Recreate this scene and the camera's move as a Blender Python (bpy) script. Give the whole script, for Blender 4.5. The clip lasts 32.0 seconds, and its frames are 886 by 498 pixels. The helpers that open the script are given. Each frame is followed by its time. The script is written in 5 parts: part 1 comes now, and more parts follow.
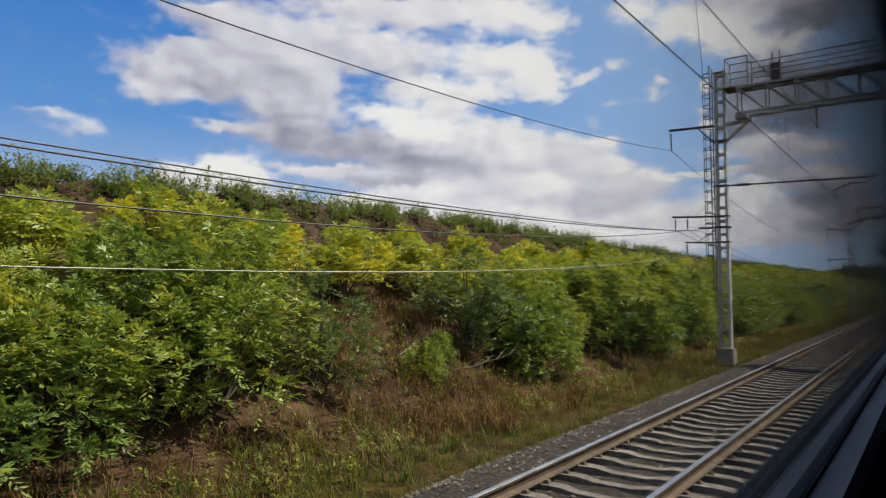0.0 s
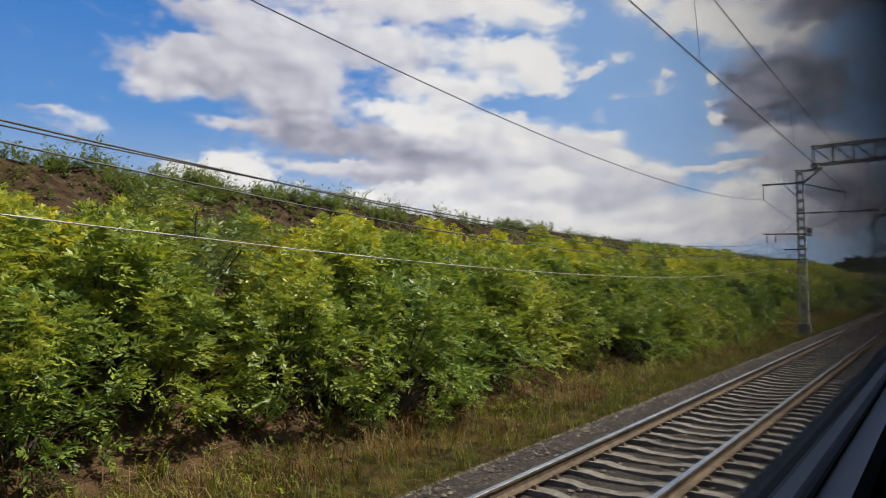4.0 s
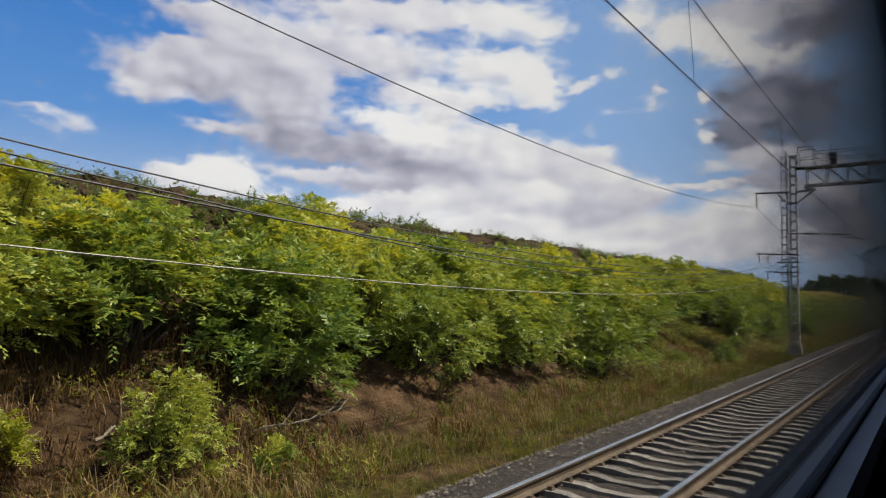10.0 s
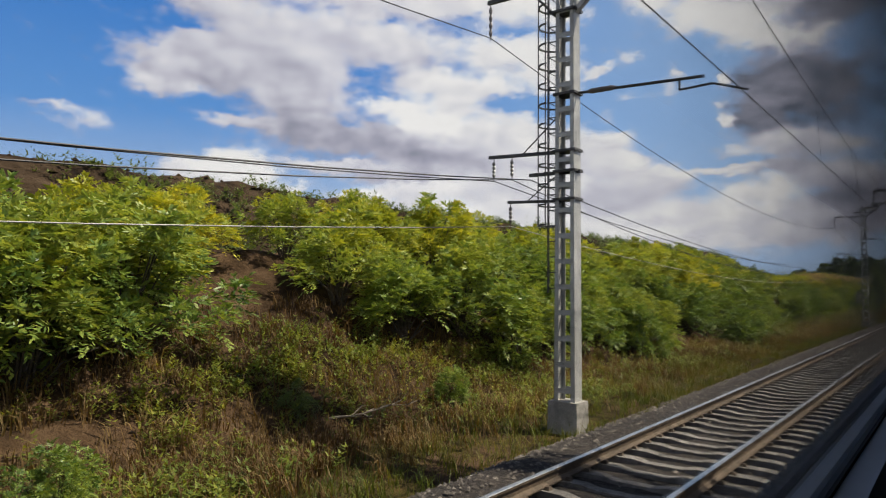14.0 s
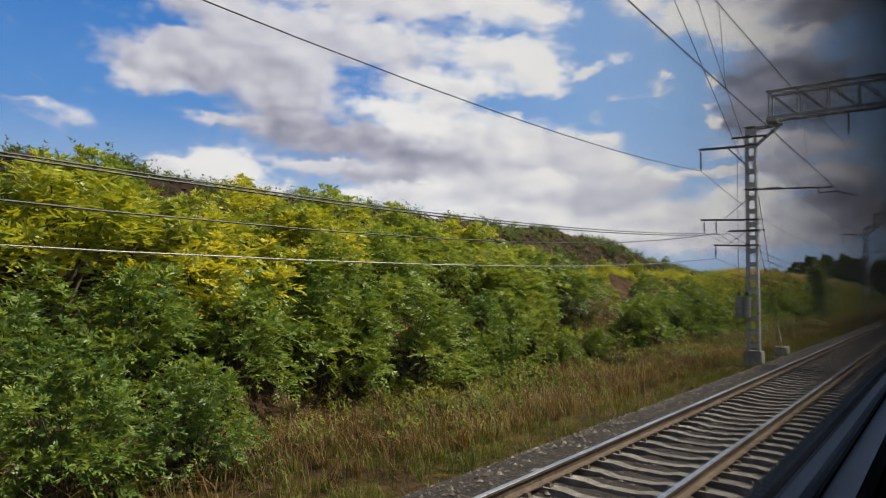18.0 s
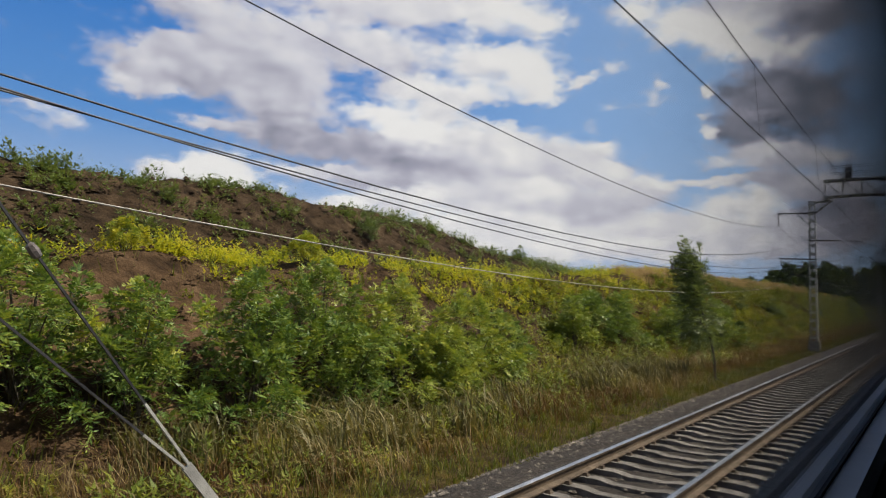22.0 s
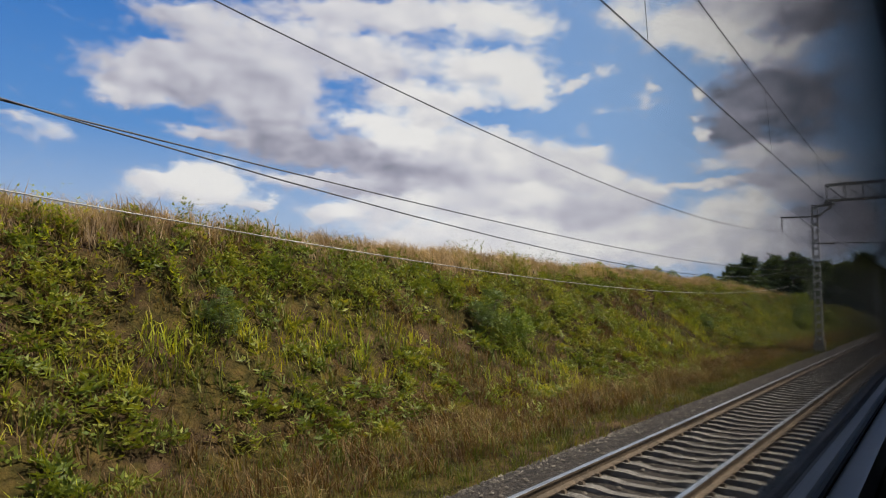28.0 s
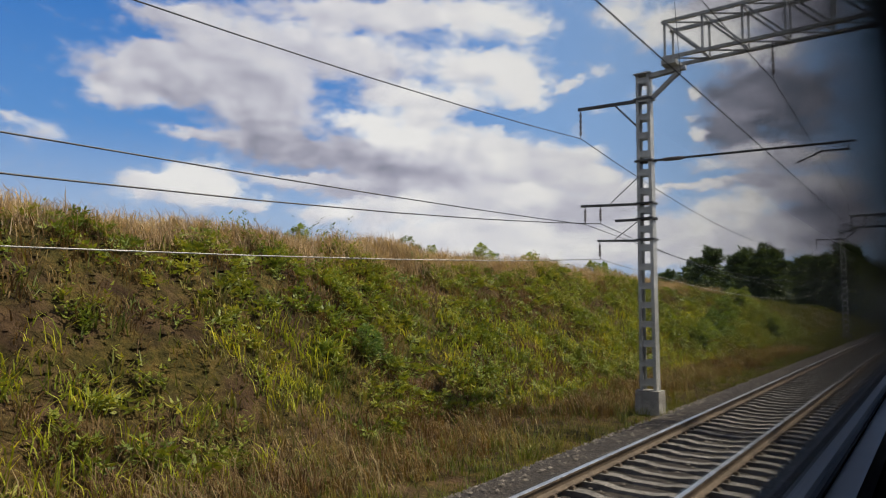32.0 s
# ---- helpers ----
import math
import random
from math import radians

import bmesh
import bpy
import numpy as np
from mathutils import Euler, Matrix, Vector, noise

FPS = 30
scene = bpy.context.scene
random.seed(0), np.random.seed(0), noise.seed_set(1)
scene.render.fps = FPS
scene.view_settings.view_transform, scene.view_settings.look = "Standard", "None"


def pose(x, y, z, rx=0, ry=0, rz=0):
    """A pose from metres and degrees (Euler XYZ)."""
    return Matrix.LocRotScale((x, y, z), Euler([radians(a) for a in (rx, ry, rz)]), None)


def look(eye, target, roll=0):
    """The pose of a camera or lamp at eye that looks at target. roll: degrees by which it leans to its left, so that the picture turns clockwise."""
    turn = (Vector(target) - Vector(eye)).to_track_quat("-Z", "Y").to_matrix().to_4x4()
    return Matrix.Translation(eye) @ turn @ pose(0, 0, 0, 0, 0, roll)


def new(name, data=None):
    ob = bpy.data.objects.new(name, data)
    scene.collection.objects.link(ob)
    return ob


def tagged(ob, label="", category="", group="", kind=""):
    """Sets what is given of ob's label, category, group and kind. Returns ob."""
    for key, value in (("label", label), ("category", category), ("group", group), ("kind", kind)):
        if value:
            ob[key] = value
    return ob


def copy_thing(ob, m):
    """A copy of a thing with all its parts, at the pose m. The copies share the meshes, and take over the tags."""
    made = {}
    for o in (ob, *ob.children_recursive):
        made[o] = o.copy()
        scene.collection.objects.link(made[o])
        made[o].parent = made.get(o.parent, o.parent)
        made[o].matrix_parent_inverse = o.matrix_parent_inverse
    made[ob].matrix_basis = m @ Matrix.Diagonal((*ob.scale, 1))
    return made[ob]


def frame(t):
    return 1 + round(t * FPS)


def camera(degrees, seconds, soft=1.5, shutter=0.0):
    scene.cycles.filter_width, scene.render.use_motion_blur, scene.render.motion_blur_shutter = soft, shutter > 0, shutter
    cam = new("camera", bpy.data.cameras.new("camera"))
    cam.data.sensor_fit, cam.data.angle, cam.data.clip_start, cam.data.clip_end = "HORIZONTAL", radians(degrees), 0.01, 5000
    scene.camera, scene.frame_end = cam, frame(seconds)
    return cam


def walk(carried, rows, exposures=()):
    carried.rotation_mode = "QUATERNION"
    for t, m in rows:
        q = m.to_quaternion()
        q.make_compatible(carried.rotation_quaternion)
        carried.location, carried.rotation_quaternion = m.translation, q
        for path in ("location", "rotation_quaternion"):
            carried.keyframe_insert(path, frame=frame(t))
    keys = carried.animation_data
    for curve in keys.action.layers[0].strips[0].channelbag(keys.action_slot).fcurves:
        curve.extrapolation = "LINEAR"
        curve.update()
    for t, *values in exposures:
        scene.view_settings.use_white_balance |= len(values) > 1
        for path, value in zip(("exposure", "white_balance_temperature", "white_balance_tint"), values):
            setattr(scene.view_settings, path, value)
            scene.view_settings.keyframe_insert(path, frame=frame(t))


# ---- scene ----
# The camera rides in a train along +Y; x is negative towards the bank, z = 0 at the rail heads.
cam = camera(67.0, 32.0, soft=1.05)
EYE = 2.31
# seconds, metres along the line, pitch, roll, yaw
PATH = [
    (0.0, 0.00, 3.42, 0.01, 36.44),
    (0.5, 3.92, 3.16, 0.60, 36.87),
    (1.0, 7.89, 3.41, 0.25, 36.42),
    (1.5, 11.85, 3.59, -0.18, 36.20),
    (2.0, 15.73, 3.83, 0.20, 36.82),
    (2.5, 19.77, 3.57, 1.03, 37.27),
    (4.5, 36.45, 2.93, -0.22, 36.90),
    (5.0, 40.25, 3.01, -0.61, 36.65),
    (5.5, 44.14, 2.93, -0.46, 36.67),
    (6.0, 48.04, 3.08, -0.52, 36.50),
    (6.5, 51.93, 3.09, -0.92, 36.94),
    (7.0, 55.92, 2.80, -0.05, 36.96),
    (7.5, 59.91, 3.14, -0.44, 36.35),
    (8.0, 63.88, 3.56, -0.87, 36.19),
    (8.5, 67.90, 3.35, -0.58, 36.17),
    (9.0, 72.01, 3.53, -0.86, 36.05),
    (9.5, 76.11, 3.60, -1.21, 36.48),
    (10.0, 80.04, 4.07, -1.28, 36.30),
    (10.5, 83.70, 3.47, -1.08, 36.02),
    (11.0, 87.22, 2.64, -1.28, 36.09),
    (11.5, 90.91, 2.93, -2.13, 35.21),
    (12.0, 94.61, 3.40, -2.62, 34.84),
    (12.5, 98.44, 4.07, -2.02, 35.91),
    (13.0, 102.31, 4.28, -2.10, 35.59),
    (13.5, 106.13, 2.04, -0.63, 36.62),
    (14.0, 109.87, 3.22, -0.55, 37.99),
    (14.5, 113.66, 2.58, -1.18, 37.80),
    (16.5, 131.48, 2.65, -0.65, 37.41),
    (17.0, 135.28, 2.89, -0.89, 37.38),
    (17.5, 138.97, 2.95, -0.18, 37.36),
    (18.0, 142.59, 3.32, -0.72, 37.22),
    (18.5, 146.19, 3.39, -0.35, 37.41),
    (19.0, 149.80, 3.40, -0.54, 37.29),
    (19.5, 153.44, 3.63, -0.64, 37.46),
    (20.0, 157.15, 3.52, -0.40, 37.21),
    (20.5, 160.87, 3.89, -0.69, 36.84),
    (21.0, 164.54, 3.62, -0.37, 37.16),
    (21.5, 168.23, 3.90, -0.57, 36.72),
    (22.0, 172.13, 4.00, -1.30, 36.85),
    (22.5, 176.16, 3.65, -0.70, 37.51),
    (23.0, 180.21, 3.80, -0.47, 36.97),
    (23.5, 184.14, 3.62, -0.43, 37.05),
    (24.0, 187.94, 3.97, -0.56, 36.78),
    (24.5, 191.71, 3.95, -0.57, 36.99),
    (25.0, 195.57, 4.13, -1.09, 36.80),
    (25.5, 199.47, 4.32, -1.08, 36.62),
    (26.0, 203.33, 4.11, -0.49, 37.00),
    (26.5, 207.16, 4.50, -0.67, 36.50),
    (28.5, 222.95, 4.66, -0.29, 36.75),
    (29.0, 226.71, 4.53, -0.07, 36.63),
    (29.5, 230.42, 4.60, -0.02, 36.33),
    (30.0, 234.11, 4.52, -0.20, 36.67),
    (30.5, 237.92, 4.67, -0.17, 36.60),
    (31.0, 241.78, 4.74, -0.52, 36.50),
    (31.5, 245.63, 4.80, -0.48, 36.45),
    (32.0, 249.55, 4.75, -0.30, 36.54),
]
walk(cam, [(t, pose(0, y, EYE, 90 + p, r, w)) for t, y, p, r, w in PATH],
     exposures=[(0.0, 0.52), (9.0, 0.52), (12.0, 0.44), (15.0, 0.5), (20.0, 0.46), (32.0, 0.44)])

# ---- world, sun, exposure ----
SUN_AZ, SUN_EL = 52.0, 57.0          # degrees from +Y towards +X, and up
world = bpy.data.worlds.new("sky")
scene.world = world
world.use_nodes = True
wt = world.node_tree
sky = wt.nodes.new("ShaderNodeTexSky")
sky.sky_type = "NISHITA"
sky.sun_disc = False
sky.sun_elevation, sky.sun_rotation = radians(SUN_EL), radians(SUN_AZ)
wt.links.new(sky.outputs[0], wt.nodes["Background"].inputs[0])
wt.nodes["Background"].inputs[1].default_value = 0.05
sun_data = bpy.data.lights.new("sun", "SUN")
sun_data.energy, sun_data.angle, sun_data.color = 5.0, radians(0.6), (1.0, 0.9, 0.74)
sun = new("sun", sun_data)
sd = Vector((math.sin(radians(SUN_AZ)) * math.cos(radians(SUN_EL)), math.cos(radians(SUN_AZ)) * math.cos(radians(SUN_EL)), math.sin(radians(SUN_EL))))
sun.matrix_world = look(sd * 60 + Vector((0, 130, 0)), (0, 130, 0))


# ---- materials ----
class Tree:
    """Short hand for building node trees."""

    def __init__(self, tree):
        self.tree = tree

    def node(self, kind, **values):
        n = self.tree.nodes.new(kind)
        for key, value in values.items():
            if key == "operation":
                n.operation = value
            elif key == "blend":
                n.blend_type = value
        return n

    def put(self, value, socket):
        if hasattr(value, "links"):
            self.tree.links.new(value, socket)
        else:
            socket.default_value = value

    def math(self, operation, a, b=0.0, clamp=False):
        n = self.tree.nodes.new("ShaderNodeMath")
        n.operation, n.use_clamp = operation, clamp
        self.put(a, n.inputs[0])
        self.put(b, n.inputs[1])
        return n.outputs[0]

    def vec(self, operation, a, b=(0, 0, 0)):
        n = self.tree.nodes.new("ShaderNodeVectorMath")
        n.operation = operation
        self.put(a, n.inputs[0])
        self.put(b, n.inputs[1])
        return n.outputs["Value"] if operation in ("DOT_PRODUCT", "LENGTH") else n.outputs[0]

    def noise(self, vector, scale, detail=4.0, rough=0.55, distortion=0.0):
        n = self.tree.nodes.new("ShaderNodeTexNoise")
        self.put(vector, n.inputs["Vector"])
        n.inputs["Scale"].default_value, n.inputs["Detail"].default_value = scale, detail
        n.inputs["Roughness"].default_value, n.inputs["Distortion"].default_value = rough, distortion
        return n.outputs[0]

    def ramp(self, value, stops):
        n = self.tree.nodes.new("ShaderNodeValToRGB")
        while len(n.color_ramp.elements) < len(stops):
            n.color_ramp.elements.new(0.5)
        for e, (at, c) in zip(n.color_ramp.elements, stops):
            e.position, e.color = at, (*c, 1)
        self.put(value, n.inputs[0])
        return n.outputs[0]

    def smooth(self, value, lo, hi, to_lo=0.0, to_hi=1.0):
        n = self.tree.nodes.new("ShaderNodeMapRange")
        n.interpolation_type = "SMOOTHSTEP"
        self.put(value, n.inputs[0])
        for i, v in enumerate((lo, hi, to_lo, to_hi)):
            n.inputs[i + 1].default_value = v
        return n.outputs[0]

    def mix(self, factor, a, b, blend="MIX"):
        n = self.tree.nodes.new("ShaderNodeMix")
        n.data_type, n.blend_type = "RGBA", blend
        self.put(factor, n.inputs[0])
        self.put(a if hasattr(a, "links") else (*a, 1), n.inputs[6])
        self.put(b if hasattr(b, "links") else (*b, 1), n.inputs[7])
        return n.outputs[2]


def surface(name, stops, scale, rough=0.8, metal=0.0, bump=0.3, bump_scale=None, vary=0.25, where="Position", depth=0.02):
    """A rough surface: colours by noise at one scale, lighter and darker by noise at a larger one, fine relief."""
    m = bpy.data.materials.new(name)
    m.use_nodes = True
    t = Tree(m.node_tree)
    bsdf = m.node_tree.nodes["Principled BSDF"]
    if where == "Position":
        p = m.node_tree.nodes.new("ShaderNodeNewGeometry").outputs["Position"]
    else:
        p = m.node_tree.nodes.new("ShaderNodeTexCoord").outputs["Object"]
    c = t.ramp(t.noise(p, scale, 6, 0.62), stops)
    big = t.smooth(t.noise(p, scale * 0.13, 3), 0.3, 0.7, 1 - vary, 1 + vary * 0.6)
    one = m.node_tree.nodes.new("ShaderNodeObjectInfo").outputs["Random"]
    big = t.math("MULTIPLY", big, t.smooth(one, 0, 1, 0.9, 1.08))
    g = m.node_tree.nodes.new("ShaderNodeCombineColor")
    for i in range(3):
        t.put(big, g.inputs[i])
    t.put(t.mix(1.0, c, g.outputs[0], "MULTIPLY"), bsdf.inputs["Base Color"])
    bsdf.inputs["Roughness"].default_value, bsdf.inputs["Metallic"].default_value = rough, metal
    if bump:
        b = m.node_tree.nodes.new("ShaderNodeBump")
        b.inputs["Strength"].default_value, b.inputs["Distance"].default_value = bump, depth
        t.put(t.noise(p, bump_scale or scale * 4, 5, 0.6), b.inputs["Height"])
        t.put(b.outputs[0], bsdf.inputs["Normal"])
    return m


def leafy(name, stops, translucent=0.35, gloss=0.45, per_object=0.3):
    """Leaves and blades: each piece its own tint, light shining through."""
    m = bpy.data.materials.new(name)
    m.use_nodes = True
    t = Tree(m.node_tree)
    nodes = m.node_tree.nodes
    bsdf = nodes["Principled BSDF"]
    island = nodes.new("ShaderNodeNewGeometry")
    one = nodes.new("ShaderNodeObjectInfo").outputs["Random"]
    patch = t.math("ADD", t.math("MULTIPLY", t.smooth(t.noise(island.outputs["Position"], 0.4, 2), 0.35, 0.65), 0.5),
                   t.math("MULTIPLY", t.smooth(t.noise(island.outputs["Position"], 1.5, 2), 0.35, 0.65), 0.5))
    key = t.math("ADD", t.math("MULTIPLY", island.outputs["Random Per Island"], 0.45),
                 t.math("ADD", t.math("MULTIPLY", one, per_object), t.math("MULTIPLY", patch, 0.55 - per_object)))
    c = t.ramp(key, stops)
    t.put(c, bsdf.inputs["Base Color"])
    bsdf.inputs["Roughness"].default_value = gloss
    bsdf.inputs["Specular IOR Level"].default_value = 0.4
    tr = nodes.new("ShaderNodeBsdfTranslucent")
    t.put(t.mix(1.0, c, (1.5, 1.35, 0.7), "MULTIPLY"), tr.inputs[0])
    mx = nodes.new("ShaderNodeMixShader")
    mx.inputs[0].default_value = translucent
    t.put(bsdf.outputs[0], mx.inputs[1])
    t.put(tr.outputs[0], mx.inputs[2])
    t.put(mx.outputs[0], nodes["Material Output"].inputs[0])
    return m


CONCRETE = surface("weathered_concrete", [(0.25, (0.2, 0.19, 0.17)), (0.55, (0.36, 0.34, 0.31)), (0.8, (0.46, 0.44, 0.4))], 6, 0.9, where="Object")
SLEEPER = surface("sleeper_concrete", [(0.25, (0.07, 0.062, 0.057)), (0.5, (0.18, 0.165, 0.15)), (0.8, (0.29, 0.27, 0.25))], 9, 0.9)
STEEL = surface("galvanised_grey_paint", [(0.3, (0.36, 0.36, 0.35)), (0.6, (0.5, 0.5, 0.48)), (0.8, (0.6, 0.59, 0.57))], 5, 0.5, 0.1, 0.1, where="Object")
DARKSTEEL = surface("dark_weathered_steel", [(0.3, (0.05, 0.05, 0.055)), (0.7, (0.12, 0.115, 0.11))], 14, 0.6, 0.5, 0.1, where="Object")
RUST = surface("rusty_rail", [(0.3, (0.075, 0.055, 0.038)), (0.55, (0.13, 0.095, 0.066)), (0.8, (0.19, 0.145, 0.1))], 12, 0.75, 0.3, 0.25)
POLISHED = surface("polished_rail_head", [(0.3, (0.55, 0.54, 0.52)), (0.7, (0.8, 0.79, 0.77))], 3, 0.34, 1.0, 0.02)
WIRE = surface("oxidised_wire", [(0.3, (0.02, 0.02, 0.023)), (0.7, (0.04, 0.04, 0.045))], 4, 0.55, 0.0, 0.0)
ALUMINIUM = surface("bright_cable", [(0.3, (0.3, 0.29, 0.26)), (0.7, (0.42, 0.4, 0.36))], 4, 0.6, 0.1, 0.0)
PORCELAIN = surface("brown_porcelain", [(0.3, (0.1, 0.085, 0.08)), (0.7, (0.19, 0.165, 0.155))], 20, 0.3, 0.0, 0.0, where="Object")
BALLAST = surface("ballast", [(0.3, (0.008, 0.006, 0.005)), (0.5, (0.026, 0.02, 0.016)), (0.76, (0.11, 0.088, 0.072))], 16, 0.95, 0, 1.0, 18, depth=0.05)
STONE = surface("crushed_stone", [(0.32, (0.025, 0.02, 0.017)), (0.52, (0.09, 0.075, 0.062)), (0.74, (0.36, 0.32, 0.27))], 9, 0.75)
EARTH = surface("bank_earth", [(0.3, (0.017, 0.011, 0.0065)), (0.5, (0.062, 0.038, 0.021)), (0.75, (0.135, 0.087, 0.05))], 1.3, 0.95, 0, 1.0, 6, vary=0.35, depth=0.12)


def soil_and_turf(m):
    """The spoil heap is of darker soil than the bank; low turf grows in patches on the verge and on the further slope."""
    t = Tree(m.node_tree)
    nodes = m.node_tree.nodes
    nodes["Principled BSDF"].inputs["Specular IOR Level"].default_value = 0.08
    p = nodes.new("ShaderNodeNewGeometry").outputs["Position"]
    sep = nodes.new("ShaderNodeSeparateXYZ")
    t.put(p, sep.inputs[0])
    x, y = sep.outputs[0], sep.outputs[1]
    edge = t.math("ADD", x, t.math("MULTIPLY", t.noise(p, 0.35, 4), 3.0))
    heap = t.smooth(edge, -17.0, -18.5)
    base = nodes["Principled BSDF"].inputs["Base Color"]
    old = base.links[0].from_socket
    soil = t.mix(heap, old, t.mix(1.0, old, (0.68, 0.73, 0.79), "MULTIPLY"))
    verge = t.smooth(x, -9.6, -8.2)
    slope = t.math("MULTIPLY", t.smooth(y, 202.0, 222.0), t.smooth(edge, -18.5, -16.0))
    where = t.math("MAXIMUM", verge, slope)
    patch = t.smooth(t.noise(p, 0.7, 5, 0.65), 0.36, 0.56)
    turf = t.ramp(t.noise(p, 2.6, 6, 0.7), [(0.3, (0.014, 0.011, 0.004)), (0.46, (0.04, 0.034, 0.01)), (0.58, (0.075, 0.055, 0.016)), (0.75, (0.1, 0.06, 0.022))])
    t.put(t.mix(t.math("MULTIPLY", where, patch), soil, turf), base)
    return m


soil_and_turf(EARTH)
DEADWOOD = surface("dead_wood", [(0.3, (0.14, 0.115, 0.09)), (0.7, (0.28, 0.24, 0.19))], 12, 0.9, where="Object")
BARK = surface("bark", [(0.3, (0.05, 0.04, 0.03)), (0.7, (0.13, 0.105, 0.08))], 20, 0.9, where="Object")
YELLOW = surface("warning_yellow", [(0.3, (0.7, 0.47, 0.02)), (0.7, (0.8, 0.56, 0.04))], 30, 0.5, 0, 0, where="Object")
BLACK = surface("black_paint", [(0.3, (0.02, 0.02, 0.02)), (0.7, (0.03, 0.03, 0.03))], 30, 0.6, 0, 0, where="Object")
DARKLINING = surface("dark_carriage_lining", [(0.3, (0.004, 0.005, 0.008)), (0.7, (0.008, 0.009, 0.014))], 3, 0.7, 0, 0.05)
SILLPAINT = surface("grey_sill_paint", [(0.3, (0.5, 0.54, 0.6)), (0.7, (0.6, 0.64, 0.7))], 5, 0.5, 0, 0.05)
REFLECTION_GREY = surface("grey_sill_reflection", [(0.3, (0.2, 0.215, 0.24)), (0.7, (0.26, 0.275, 0.3))], 5, 0.6, 0, 0.05)

LEAF = leafy("bush_leaf", [(0.0, (0.042, 0.095, 0.03)), (0.3, (0.112, 0.188, 0.042)), (0.6, (0.225, 0.295, 0.055)), (0.9, (0.39, 0.4, 0.07))], 0.32, 0.42)
LEAF_GOLD = leafy("golden_leaf", [(0.0, (0.13, 0.19, 0.024)), (0.35, (0.27, 0.31, 0.032)), (0.7, (0.45, 0.44, 0.045)), (1.0, (0.6, 0.53, 0.06))], 0.4, 0.4)
LEAF_LIME = leafy("lime_leaf", [(0.0, (0.08, 0.15, 0.036)), (0.3, (0.175, 0.255, 0.05)), (0.6, (0.31, 0.365, 0.065)), (0.9, (0.47, 0.46, 0.085))], 0.36, 0.42)
LEAF_GREY = leafy("silvery_leaf", [(0.0, (0.055, 0.095, 0.03)), (0.5, (0.12, 0.17, 0.05)), (1.0, (0.21, 0.25, 0.09))], 0.3)
LEAF_SILVER = leafy("willow_leaf", [(0.0, (0.07, 0.11, 0.04)), (0.5, (0.16, 0.21, 0.07)), (1.0, (0.29, 0.33, 0.14))], 0.4, 0.4)
# leaf tones lightened to stand in for distance haze
LEAF_FAR_HAZED = leafy("hazed_far_leaf", [(0.0, (0.04, 0.065, 0.025)), (0.5, (0.07, 0.11, 0.035)), (1.0, (0.12, 0.16, 0.045))], 0.25)
GRASS = leafy("green_grass", [(0.0, (0.0504, 0.0792, 0.013)), (0.4, (0.108, 0.137, 0.0194)), (0.7, (0.18, 0.173, 0.0324)), (1.0, (0.259, 0.209, 0.072))], 0.35, 0.6, 0.0)
REED = leafy("pale_reed", [(0.0, (0.06, 0.065, 0.022)), (0.4, (0.12, 0.115, 0.042)), (0.75, (0.23, 0.2, 0.085)), (1.0, (0.42, 0.37, 0.2))], 0.3, 0.5, 0.0)
STRAW = leafy("straw", [(0.0, (0.136, 0.0952, 0.0408)), (0.4, (0.231, 0.17, 0.0816)), (0.75, (0.326, 0.252, 0.129)), (1.0, (0.408, 0.34, 0.204))], 0.35, 0.7, 0.0)
CREST = leafy("crest_straw", [(0.0, (0.19, 0.13, 0.075)), (0.4, (0.33, 0.24, 0.15)), (0.75, (0.48, 0.37, 0.25)), (1.0, (0.6, 0.48, 0.34))], 0.35, 0.7, 0.0)
DRY = leafy("dry_grass", [(0.0, (0.06, 0.03, 0.012)), (0.35, (0.118, 0.066, 0.022)), (0.7, (0.19, 0.125, 0.042)), (1.0, (0.31, 0.245, 0.105))], 0.3, 0.7, 0.0)
WEED = leafy("bank_weed", [(0.0, (0.0624, 0.101, 0.0156)), (0.4, (0.133, 0.172, 0.0218)), (0.75, (0.226, 0.242, 0.0273)), (1.0, (0.312, 0.273, 0.039))], 0.35, 0.55, 0.0)
GOLDWEED = leafy("yellow_weed", [(0.0, (0.15, 0.22, 0.018)), (0.4, (0.29, 0.34, 0.022)), (0.75, (0.45, 0.44, 0.03)), (1.0, (0.55, 0.48, 0.045))], 0.45, 0.6, 0.0)


def glass_material():
    """A clear pane: what is seen through it, with mirror gloss that grows at grazing angles."""
    m = bpy.data.materials.new("window_glass")
    m.use_nodes = True
    nodes = m.node_tree.nodes
    t = Tree(m.node_tree)
    nodes.remove(nodes["Principled BSDF"])
    clear = nodes.new("ShaderNodeBsdfTransparent")
    clear.inputs[0].default_value = (0.985, 0.99, 0.99, 1)
    gloss = nodes.new("ShaderNodeBsdfGlossy")
    gloss.inputs["Roughness"].default_value = 0.02
    fres = nodes.new("ShaderNodeFresnel")
    fres.inputs[0].default_value = 1.45
    mx = nodes.new("ShaderNodeMixShader")
    t.put(fres.outputs[0], mx.inputs[0])
    t.put(clear.outputs[0], mx.inputs[1])
    t.put(gloss.outputs[0], mx.inputs[2])
    t.put(mx.outputs[0], nodes["Material Output"].inputs[0])
    return m


GLASS = glass_material()


